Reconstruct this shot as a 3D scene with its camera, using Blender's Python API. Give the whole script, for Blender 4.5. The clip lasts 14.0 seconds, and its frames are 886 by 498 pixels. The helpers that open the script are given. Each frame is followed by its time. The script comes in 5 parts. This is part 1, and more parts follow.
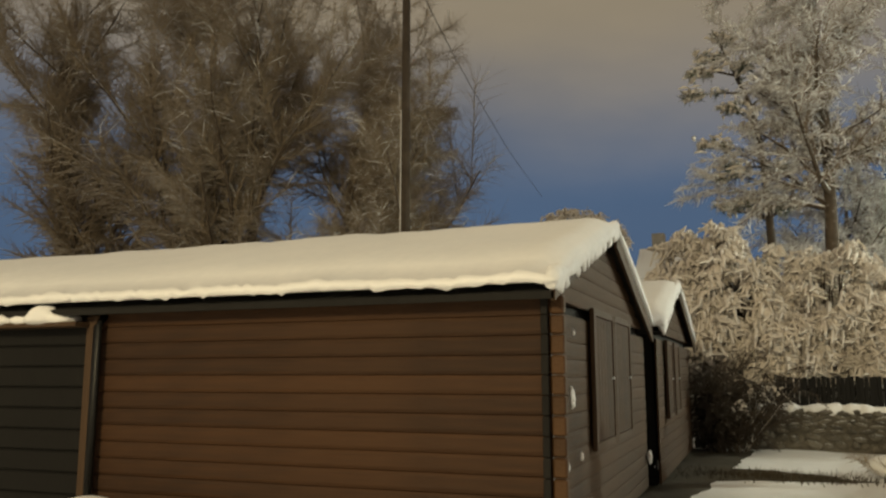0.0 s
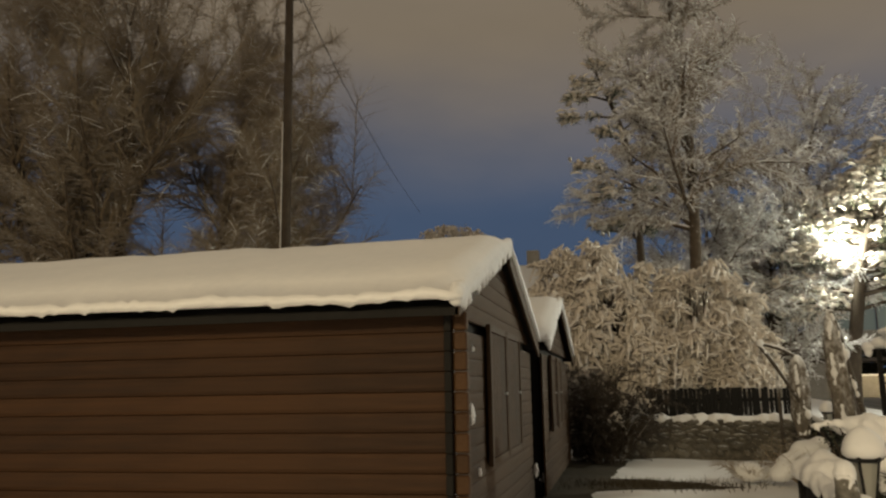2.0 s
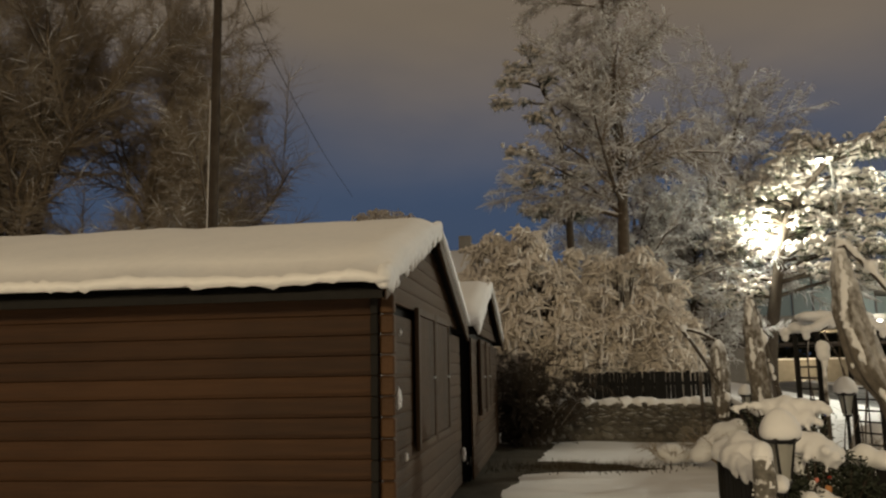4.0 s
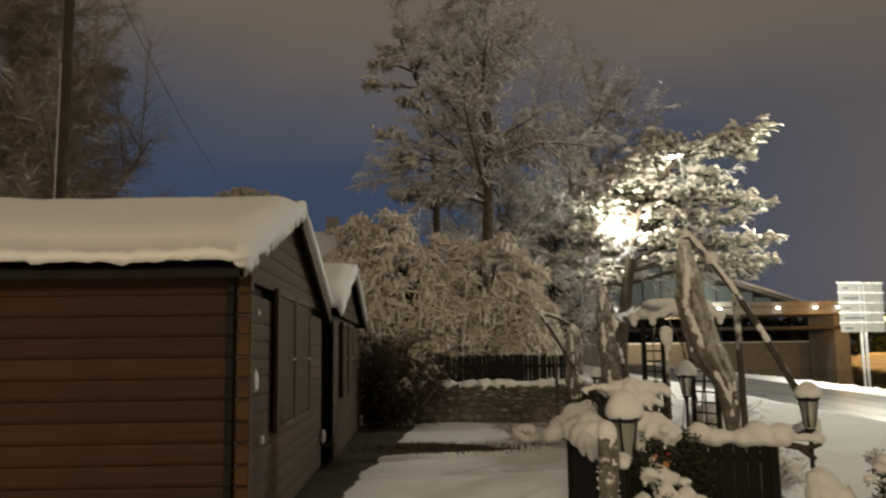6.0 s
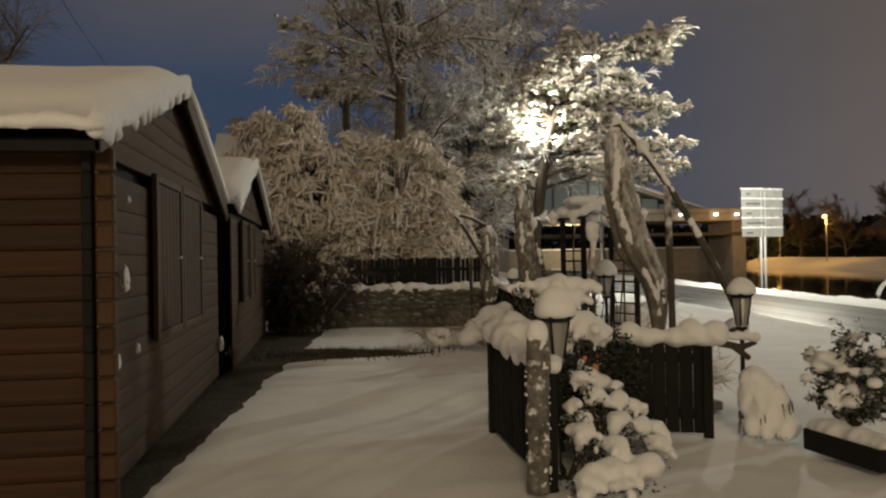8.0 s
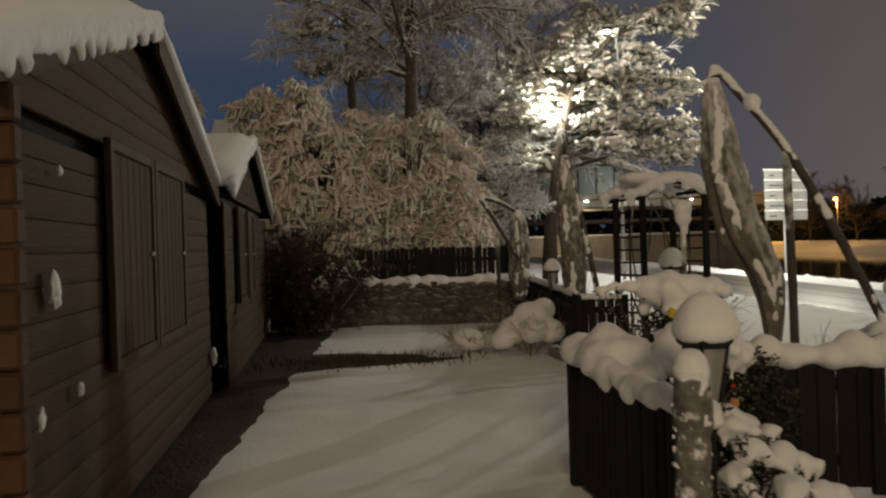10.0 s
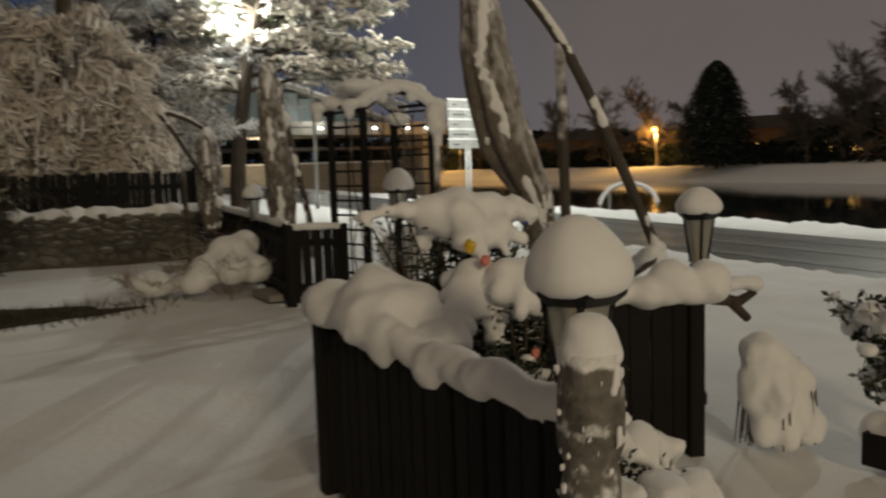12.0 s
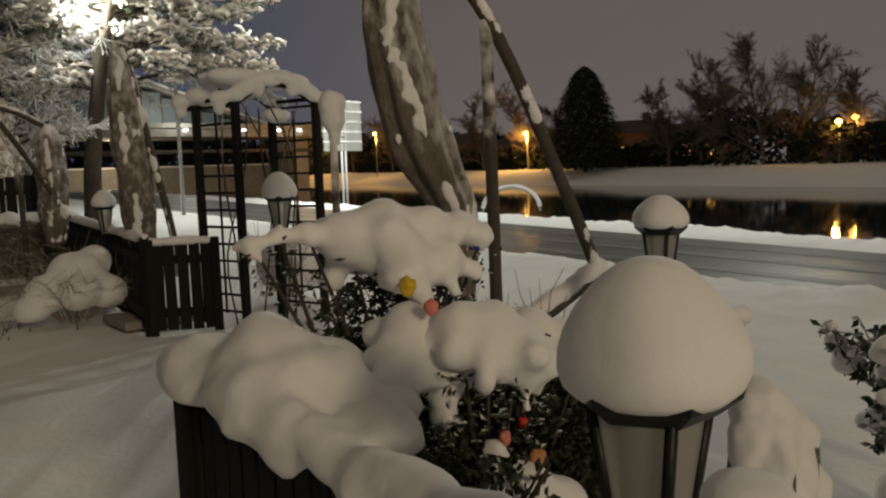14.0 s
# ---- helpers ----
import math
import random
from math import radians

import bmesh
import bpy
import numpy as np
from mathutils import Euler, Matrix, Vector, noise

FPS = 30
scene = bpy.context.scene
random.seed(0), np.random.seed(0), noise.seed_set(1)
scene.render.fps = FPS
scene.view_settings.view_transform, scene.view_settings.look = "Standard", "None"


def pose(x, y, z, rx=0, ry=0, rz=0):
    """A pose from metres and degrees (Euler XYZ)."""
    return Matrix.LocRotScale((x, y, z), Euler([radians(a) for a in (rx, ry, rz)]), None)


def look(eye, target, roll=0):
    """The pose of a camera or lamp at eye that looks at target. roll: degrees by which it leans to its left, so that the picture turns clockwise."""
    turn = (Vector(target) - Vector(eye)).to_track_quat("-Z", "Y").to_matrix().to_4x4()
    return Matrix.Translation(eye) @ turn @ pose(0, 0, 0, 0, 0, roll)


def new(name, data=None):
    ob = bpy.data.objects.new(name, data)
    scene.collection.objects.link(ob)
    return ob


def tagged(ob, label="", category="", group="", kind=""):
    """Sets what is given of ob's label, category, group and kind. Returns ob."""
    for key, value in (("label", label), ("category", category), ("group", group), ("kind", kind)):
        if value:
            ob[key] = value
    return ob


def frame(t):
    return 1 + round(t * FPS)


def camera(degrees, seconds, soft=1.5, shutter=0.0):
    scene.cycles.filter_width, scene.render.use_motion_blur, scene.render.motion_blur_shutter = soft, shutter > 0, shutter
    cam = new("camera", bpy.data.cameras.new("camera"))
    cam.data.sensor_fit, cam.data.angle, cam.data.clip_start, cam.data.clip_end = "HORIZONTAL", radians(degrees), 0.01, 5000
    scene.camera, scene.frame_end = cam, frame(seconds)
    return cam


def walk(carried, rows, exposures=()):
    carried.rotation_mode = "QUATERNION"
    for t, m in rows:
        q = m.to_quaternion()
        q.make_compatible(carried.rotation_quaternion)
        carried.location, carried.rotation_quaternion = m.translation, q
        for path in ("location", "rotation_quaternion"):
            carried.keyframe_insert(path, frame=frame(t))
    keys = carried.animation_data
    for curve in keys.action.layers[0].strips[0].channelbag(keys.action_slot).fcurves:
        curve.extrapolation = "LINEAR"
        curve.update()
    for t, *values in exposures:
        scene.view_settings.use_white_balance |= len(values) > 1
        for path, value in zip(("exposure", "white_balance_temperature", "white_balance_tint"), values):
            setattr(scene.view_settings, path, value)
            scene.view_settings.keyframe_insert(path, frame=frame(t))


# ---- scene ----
cam = camera(57.6, 14.0, soft=2.2, shutter=0.5)
PATH = [
    (0, (0.043, 1.031, 1.406), (-0.671, 2.874, 1.711), -0.1),
    (0.5, (-0.059, 0.992, 1.432), (-0.715, 2.846, 1.796), -0.4),
    (1, (-0.166, 0.999, 1.445), (-0.73, 2.878, 1.835), -0.5),
    (1.5, (-0.164, 0.963, 1.424), (-0.654, 2.866, 1.794), -0.7),
    (2, (-0.153, 1.017, 1.42), (-0.57, 2.944, 1.76), -1.0),
    (2.5, (-0.146, 1.036, 1.421), (-0.52, 2.974, 1.739), -0.9),
    (3, (-0.155, 1.09, 1.419), (-0.497, 3.036, 1.725), -0.9),
    (5.5, (-0.11, 1.133, 1.411), (-0.141, 3.112, 1.697), -1.1),
    (6, (-0.108, 1.144, 1.409), (-0.037, 3.127, 1.662), -0.8),
    (6.5, (-0.106, 1.171, 1.388), (0.065, 3.156, 1.561), -0.5),
    (7, (-0.102, 1.273, 1.348), (0.137, 3.257, 1.438), -0.7),
    (7.5, (-0.044, 1.571, 1.312), (0.231, 3.551, 1.359), -0.8),
    (10, (-0.168, 3.6, 1.353), (0.114, 5.58, 1.345), -1.8),
    (10.5, (-0.176, 4.024, 1.346), (-0.004, 6.017, 1.374), -2.2),
    (11, (-0.172, 4.353, 1.37), (0.113, 6.333, 1.376), -2.3),
    (11.5, (-0.137, 4.725, 1.326), (0.55, 6.6, 1.203), -2.6),
    (12, (0.035, 5.077, 1.266), (1.035, 6.798, 1.06), -1.9),
    (12.5, (0.175, 5.406, 1.274), (1.305, 7.044, 1.072), -1.9),
    (13, (0.272, 5.731, 1.242), (1.49, 7.305, 1.042), -2.0),
    (13.5, (0.346, 5.874, 1.249), (1.601, 7.421, 1.06), -2.3),
    (14, (0.383, 5.92, 1.272), (1.639, 7.463, 1.064), -1.9),
]
EXPOSURES = [(0, 0.82, 7400, 1), (1.5, 0.42, 7450, 5), (3, 0.2, 7450, 8), (5.5, -0.08, 7450, 10), (6.5, -0.2, 7450, 11), (7.5, -0.27, 7450, 11), (10, -0.55, 7350, 11), (11, -0.45, 7300, 11), (12, -0.36, 6850, 9), (14, -0.4, 6900, 9)]
walk(cam, [(t, look(eye, target, roll)) for t, eye, target, roll in PATH], EXPOSURES)
# ---- light: city night sky, lamps behind the viewer, street lamps ----
def sky():
    w = bpy.data.worlds.new("night_sky")
    scene.world = w
    w.use_nodes = True
    nt = w.node_tree
    n, l = nt.nodes, nt.links
    n.clear()
    out, bg = n.new("ShaderNodeOutputWorld"), n.new("ShaderNodeBackground")
    tc = n.new("ShaderNodeTexCoord")
    sep = n.new("ShaderNodeSeparateXYZ")
    l.new(tc.outputs["Generated"], sep.inputs[0])
    cloud = n.new("ShaderNodeTexNoise")
    cloud.inputs["Scale"].default_value, cloud.inputs["Detail"].default_value = 2.2, 5
    stretch = n.new("ShaderNodeMapping")
    stretch.inputs["Scale"].default_value = (1, 1, 2.6)
    l.new(tc.outputs["Generated"], stretch.inputs[0])
    l.new(stretch.outputs[0], cloud.inputs["Vector"])
    # cloud glow above, a clear blue gap low over the garden's end
    up = n.new("ShaderNodeValToRGB")
    up.color_ramp.elements[0].position, up.color_ramp.elements[0].color = 0.0, SKY_LOW
    up.color_ramp.elements[1].position, up.color_ramp.elements[1].color = 0.42, SKY_HIGH
    l.new(sep.outputs["Z"], up.inputs[0])
    gapz = n.new("ShaderNodeMath")
    gapz.operation = "MULTIPLY_ADD"
    gapz.inputs[1].default_value, gapz.inputs[2].default_value = 0.14, 0
    l.new(cloud.outputs["Fac"], gapz.inputs[0])
    zsum = n.new("ShaderNodeMath")
    zsum.operation = "ADD"
    l.new(sep.outputs["Z"], zsum.inputs[0])
    l.new(gapz.outputs[0], zsum.inputs[1])
    gapx = n.new("ShaderNodeMapRange")
    gapx.inputs["From Min"].default_value, gapx.inputs["From Max"].default_value = 0.66, 0.28
    l.new(sep.outputs["X"], gapx.inputs["Value"])
    gaph = n.new("ShaderNodeMapRange")
    gaph.interpolation_type = "SMOOTHSTEP"
    gaph.inputs["From Min"].default_value, gaph.inputs["From Max"].default_value = 0.50, 0.27
    l.new(zsum.outputs[0], gaph.inputs["Value"])
    gapy = n.new("ShaderNodeMapRange")
    gapy.inputs["From Min"].default_value, gapy.inputs["From Max"].default_value = 0.2, 0.6
    l.new(sep.outputs["Y"], gapy.inputs["Value"])
    m1, m2 = n.new("ShaderNodeMath"), n.new("ShaderNodeMath")
    m1.operation = m2.operation = "MULTIPLY"
    l.new(gapx.outputs[0], m1.inputs[0])
    l.new(gaph.outputs[0], m1.inputs[1])
    l.new(m1.outputs[0], m2.inputs[0])
    l.new(gapy.outputs[0], m2.inputs[1])
    mix = n.new("ShaderNodeMix")
    mix.data_type = "RGBA"
    l.new(m2.outputs[0], mix.inputs["Factor"])
    l.new(up.outputs[0], mix.inputs["A"])
    mix.inputs["B"].default_value = SKY_BLUE
    vary = n.new("ShaderNodeMapRange")
    vary.inputs["To Min"].default_value, vary.inputs["To Max"].default_value = 0.8, 1.2
    l.new(cloud.outputs["Fac"], vary.inputs["Value"])
    l.new(mix.outputs["Result"], bg.inputs["Color"])
    l.new(vary.outputs[0], bg.inputs["Strength"])
    l.new(bg.outputs[0], out.inputs[0])


SKY_LOW, SKY_HIGH, SKY_BLUE = (0.166, 0.147, 0.152, 1), (0.150, 0.126, 0.104, 1), (0.040, 0.066, 0.128, 1)
sky()


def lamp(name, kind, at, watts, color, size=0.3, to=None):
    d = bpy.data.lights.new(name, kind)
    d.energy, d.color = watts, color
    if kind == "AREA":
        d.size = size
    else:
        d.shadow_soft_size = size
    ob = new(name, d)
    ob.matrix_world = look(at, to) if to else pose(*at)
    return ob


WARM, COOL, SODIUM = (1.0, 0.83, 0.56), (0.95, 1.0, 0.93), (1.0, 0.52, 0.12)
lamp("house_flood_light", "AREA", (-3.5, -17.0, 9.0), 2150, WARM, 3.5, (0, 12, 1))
lamp("street_lamp_light", "POINT", (9.15, 29.2, 8.1), 65, COOL, 0.12)
lamp("hidden_lamp_light", "POINT", (7.25, 29.85, 5.85), 850, COOL, 0.12)
lamp("road_lamp_light", "POINT", (16.2, 30.0, 7.2), 4600, COOL, 0.2)
# added fill without a fixture, brightens the snow bank beyond the road
lamp("bank_fill_light", "POINT", (17.2, 15.0, 7.2), 1700, COOL, 0.2)

# ---- materials ----
def mat(name, color, rough=0.8, color2=None, scale=8.0, bump=0.0, bump_scale=40.0, metal=0.0, snow=None, stretch=(1, 1, 1), spec=0.3, rnd=0.0):
    """Two-scale noise colour and bump; snow: (least upward slope, softness) from which snow lies on it."""
    m = bpy.data.materials.new(name)
    m.use_nodes = True
    n, l = m.node_tree.nodes, m.node_tree.links
    b = n["Principled BSDF"]
    b.inputs["Roughness"].default_value, b.inputs["Metallic"].default_value = rough, metal
    b.inputs["Specular IOR Level"].default_value = spec
    tc, mp = n.new("ShaderNodeTexCoord"), n.new("ShaderNodeMapping")
    mp.inputs["Scale"].default_value = stretch
    l.new(tc.outputs["Object"], mp.inputs[0])
    n1, n2 = n.new("ShaderNodeTexNoise"), n.new("ShaderNodeTexNoise")
    n1.inputs["Scale"].default_value, n1.inputs["Detail"].default_value = scale, 6
    n2.inputs["Scale"].default_value, n2.inputs["Detail"].default_value = scale * 0.13, 3
    l.new(mp.outputs[0], n1.inputs["Vector"])
    l.new(tc.outputs["Object"], n2.inputs["Vector"])
    add = n.new("ShaderNodeMath")
    add.operation = "MULTIPLY_ADD"
    add.inputs[1].default_value, add.inputs[2].default_value = 0.55, 0
    half = n.new("ShaderNodeMath")
    half.operation = "MULTIPLY_ADD"
    half.inputs[1].default_value = 0.45
    l.new(n1.outputs["Fac"], add.inputs[0])
    l.new(n2.outputs["Fac"], half.inputs[0])
    l.new(add.outputs[0], half.inputs[2])
    src = half.outputs[0]
    if rnd:
        oi, r2 = n.new("ShaderNodeObjectInfo"), n.new("ShaderNodeMath")
        r2.operation, r2.inputs[1].default_value = "MULTIPLY_ADD", rnd
        l.new(oi.outputs["Random"], r2.inputs[0])
        sub = n.new("ShaderNodeMath")
        sub.operation, sub.inputs[1].default_value = "SUBTRACT", rnd / 2
        l.new(src, sub.inputs[0])
        l.new(sub.outputs[0], r2.inputs[2])
        src = r2.outputs[0]
    ramp = n.new("ShaderNodeValToRGB")
    c2 = color2 or tuple(c * 0.7 for c in color)
    ramp.color_ramp.elements[0].position, ramp.color_ramp.elements[0].color = 0.32, (*c2, 1)
    ramp.color_ramp.elements[1].position, ramp.color_ramp.elements[1].color = 0.68, (*color, 1)
    l.new(src, ramp.inputs[0])
    col = ramp.outputs[0]
    if snow:
        g, sp = n.new("ShaderNodeNewGeometry"), n.new("ShaderNodeSeparateXYZ")
        l.new(g.outputs["Normal"], sp.inputs[0])
        wob = n.new("ShaderNodeMath")
        wob.operation, wob.inputs[1].default_value = "MULTIPLY_ADD", 0.9
        l.new(n1.outputs["Fac"], wob.inputs[0])
        l.new(sp.outputs["Z"], wob.inputs[2])
        mr = n.new("ShaderNodeMapRange")
        mr.inputs["From Min"].default_value, mr.inputs["From Max"].default_value = snow[0] + 0.45, snow[0] + 0.45 + snow[1]
        l.new(wob.outputs[0], mr.inputs["Value"])
        mx = n.new("ShaderNodeMix")
        mx.data_type = "RGBA"
        l.new(mr.outputs[0], mx.inputs["Factor"])
        l.new(col, mx.inputs["A"])
        mx.inputs["B"].default_value = (0.84, 0.85, 0.87, 1)
        col = mx.outputs["Result"]
    l.new(col, b.inputs["Base Color"])
    if bump:
        n3, bp = n.new("ShaderNodeTexNoise"), n.new("ShaderNodeBump")
        n3.inputs["Scale"].default_value, n3.inputs["Detail"].default_value = bump_scale, 5
        l.new(mp.outputs[0], n3.inputs["Vector"])
        bp.inputs["Strength"].default_value, bp.inputs["Distance"].default_value = bump, 0.02
        l.new(n3.outputs["Fac"], bp.inputs["Height"])
        l.new(bp.outputs[0], b.inputs["Normal"])
    return m


def glow(name, color, strength):
    m = bpy.data.materials.new(name)
    m.use_nodes = True
    b = m.node_tree.nodes["Principled BSDF"]
    b.inputs["Base Color"].default_value = (*color, 1)
    b.inputs["Emission Color"].default_value, b.inputs["Emission Strength"].default_value = (*color, 1), strength
    return m


def clear(name, color, rough=0.05, trans=1.0, alpha=1.0):
    m = bpy.data.materials.new(name)
    m.use_nodes = True
    b = m.node_tree.nodes["Principled BSDF"]
    b.inputs["Base Color"].default_value = (*color, 1)
    b.inputs["Roughness"].default_value, b.inputs["Transmission Weight"].default_value = rough, trans
    return m


SNOW = mat("snow", (0.87, 0.87, 0.88), 0.75, (0.80, 0.81, 0.83), 14, 0.10, 45, spec=0.2)
SNOW_GROUND = mat("ground_snow", (0.86, 0.86, 0.87), 0.8, (0.78, 0.79, 0.81), 3, 0.3, 22, spec=0.2)
LOG = mat("stained_log", (0.064, 0.0275, 0.0098), 0.65, (0.028, 0.012, 0.0046), 5, 0.35, 30, stretch=(0.35, 0.35, 6), rnd=0.25)
# brown of the gable logs, slightly less red than the long wall
LOG_GABLE = mat("gable_end_log", (0.064, 0.032, 0.013), 0.75, (0.036, 0.018, 0.0075), 5, 0.35, 30, stretch=(0.35, 0.35, 6), rnd=0.25)
# log ends a little lighter than the long wall's logs
LOG_END = mat("log_end_brown", (0.076, 0.036, 0.014), 0.7, (0.042, 0.0195, 0.0075), 6, 0.3, 30, rnd=0.3)
BOARD = mat("brown_board", (0.07, 0.040, 0.021), 0.7, (0.04, 0.022, 0.012), 6, 0.3, 30, stretch=(4, 4, 0.4), rnd=0.2)
# dark fence and arbour wood; also painted shade on porch and eaves
DARK = mat("dark_wood_and_shade", (0.012, 0.011, 0.010), 0.85, (0.006, 0.0055, 0.005), 8, 0.3, 40, stretch=(3, 3, 0.5), rnd=0.3)
BARK = mat("bark", (0.085, 0.066, 0.05), 0.9, (0.04, 0.031, 0.024), 10, 0.6, 30, stretch=(2, 2, 0.6))
BARK_SNOW = mat("snowy_bark", (0.115, 0.088, 0.065), 0.9, (0.055, 0.042, 0.031), 9, 0.5, 30, snow=(0.12, 0.35))
TWIG = mat("bare_twig", (0.36, 0.29, 0.205), 0.9, (0.21, 0.165, 0.118), 6, snow=(0.5, 0.5))
TWIG_SNOW = mat("snowy_twig", (0.26, 0.20, 0.15), 0.9, (0.14, 0.105, 0.08), 6, snow=(0.0, 0.5))
NEEDLE = mat("pine_needle", (0.075, 0.085, 0.04), 0.8, (0.035, 0.045, 0.02), 6, snow=(0.2, 0.4))
FROST = mat("frosted_snow", (0.84, 0.79, 0.73), 0.85, (0.66, 0.60, 0.54), 5, spec=0.2)
# far-bank twigs and bark, paler to put distance haze into the colour
HAZY_TWIG = mat("hazy_far_twig", (0.15, 0.12, 0.09), 0.9, (0.09, 0.07, 0.055), 3)
# darker copy of the evergreen leaf, with inner shade in its colour
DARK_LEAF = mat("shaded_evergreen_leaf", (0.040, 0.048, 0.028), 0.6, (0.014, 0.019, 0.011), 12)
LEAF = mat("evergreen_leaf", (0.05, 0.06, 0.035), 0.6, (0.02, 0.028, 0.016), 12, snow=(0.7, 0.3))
CONIFER = mat("conifer_needle", (0.022, 0.030, 0.018), 0.9, (0.008, 0.012, 0.007), 2, snow=(1.0, 0.4))
STONE = mat("wall_stone", (0.17, 0.155, 0.13), 0.9, (0.07, 0.064, 0.055), 9, 0.6, 30, snow=(0.78, 0.3), rnd=0.4)
ASPHALT = mat("wet_asphalt", (0.075, 0.073, 0.07), 0.38, (0.045, 0.044, 0.042), 3, 0.3, 70, stretch=(1, 0.12, 1), spec=0.5)
SLUSH = mat("slush", (0.13, 0.13, 0.125), 0.5, (0.06, 0.06, 0.058), 6, 0.6, 30, stretch=(1, 0.2, 1))
SOIL_SHADE = mat("soil_and_shade", (0.075, 0.062, 0.042), 0.95, (0.035, 0.029, 0.02), 12, 0.8, 30)
METAL = mat("black_metal", (0.02, 0.02, 0.02), 0.45, (0.012, 0.012, 0.012), 20, 0.1, 60, metal=0.6, spec=0.5)
STEEL = mat("galvanised_steel", (0.42, 0.42, 0.40), 0.5, (0.3, 0.3, 0.29), 8, 0.1, 60, metal=0.6)
CANVAS = mat("grey_canvas", (0.23, 0.20, 0.17), 0.95, (0.10, 0.088, 0.073), 11, 0.9, 30, stretch=(1.8, 1.8, 1.1), snow=(-0.06, 0.7))
POLE_MAT = mat("snowy_pole", (0.10, 0.085, 0.07), 0.8, (0.05, 0.042, 0.035), 9, 0.3, 40, snow=(0.35, 0.3))
COLUMN_MAT = mat("snow_plastered_trellis", (0.24, 0.225, 0.20), 0.9, (0.06, 0.056, 0.05), 30, 0.6, 40, snow=(0.12, 0.2))
CONCRETE = mat("concrete", (0.33, 0.31, 0.28), 0.9, (0.22, 0.205, 0.185), 2, 0.3, 20)
FACADE = mat("dark_facade", (0.10, 0.085, 0.075), 0.9, (0.06, 0.05, 0.045), 1.5, 0.2, 12)
BRICK_FAR = mat("brown_brick", (0.22, 0.13, 0.075), 0.9, (0.14, 0.08, 0.045), 3, 0.3, 20)
SIGN_WHITE = mat("sign_white", (0.78, 0.79, 0.80), 0.5, (0.68, 0.69, 0.70), 4)
SIGN_GREY = mat("sign_grey", (0.42, 0.42, 0.41), 0.5, (0.30, 0.30, 0.29), 3)
SIGN_DARK = mat("sign_lettering", (0.12, 0.13, 0.14), 0.6)
PANE = clear("lantern_glass", (0.55, 0.55, 0.50), 0.3, 0.6)
GLASS = clear("window_glass", (0.02, 0.025, 0.03), 0.08, 0.0)
RED = mat("red_plastic", (0.65, 0.06, 0.04), 0.4, (0.5, 0.04, 0.03))
YELLOW = mat("yellow_plastic", (0.75, 0.50, 0.04), 0.4, (0.55, 0.36, 0.03))
BLUE = mat("blue_plastic", (0.04, 0.08, 0.40), 0.4, (0.03, 0.05, 0.25))
PINK = mat("pink_plastic", (0.75, 0.25, 0.20), 0.4, (0.6, 0.2, 0.15))
ORANGE = mat("orange_terracotta", (0.55, 0.25, 0.10), 0.7, (0.4, 0.18, 0.07))
LAMP_WHITE = glow("lamp_white", (0.9, 1.0, 0.98), 60)
LAMP_SODIUM = glow("lamp_sodium", (1.0, 0.50, 0.12), 16)
LAMP_SMALL = glow("lamp_small", (0.9, 0.97, 1.0), 14)
LIT_WINDOW = glow("lit_window", (1.0, 0.55, 0.15), 1.6)
LIT_TEAL = glow("lit_glazing", (0.10, 0.125, 0.125), 0.25)


def water_mat():
    m = bpy.data.materials.new("canal_water")
    m.use_nodes = True
    n, l = m.node_tree.nodes, m.node_tree.links
    b = n["Principled BSDF"]
    b.inputs["Base Color"].default_value = (0.006, 0.008, 0.009, 1)
    b.inputs["Roughness"].default_value, b.inputs["IOR"].default_value = 0.04, 1.33
    tc, w, bp = n.new("ShaderNodeTexCoord"), n.new("ShaderNodeTexNoise"), n.new("ShaderNodeBump")
    w.inputs["Scale"].default_value, w.inputs["Detail"].default_value = 1.6, 3
    bp.inputs["Strength"].default_value, bp.inputs["Distance"].default_value = 0.12, 0.03
    l.new(tc.outputs["Object"], w.inputs["Vector"])
    l.new(w.outputs["Fac"], bp.inputs["Height"])
    l.new(bp.outputs[0], b.inputs["Normal"])
    return m


WATER = water_mat()
R = random.Random(7)

# ---- building helpers ----
def mesh(name, verts, faces, material, parent=None, label="", smooth=False):
    me = bpy.data.meshes.new(name)
    me.from_pydata([tuple(v) for v in verts], [], faces)
    me.materials.append(material)
    if smooth:
        me.polygons.foreach_set("use_smooth", [True] * len(me.polygons))
    me.update()
    ob = new(name, me)
    if parent:
        ob.parent = parent
    if label:
        tagged(ob, label)
    return ob


def part(name, bm, material, parent, label="", smooth=False):
    me = bpy.data.meshes.new(name)
    bm.to_mesh(me)
    bm.free()
    me.materials.append(material)
    if smooth:
        me.polygons.foreach_set("use_smooth", [True] * len(me.polygons))
    ob = new(name, me)
    if parent:
        ob.parent = parent
    if label:
        tagged(ob, label)
    return ob


def thing(name, at, label, category, group="", kind="", turn=0):
    ob = new(name)
    ob.empty_display_size = 0.1
    ob.matrix_world = pose(*at, 0, 0, turn)
    return tagged(ob, label, category, group, kind)


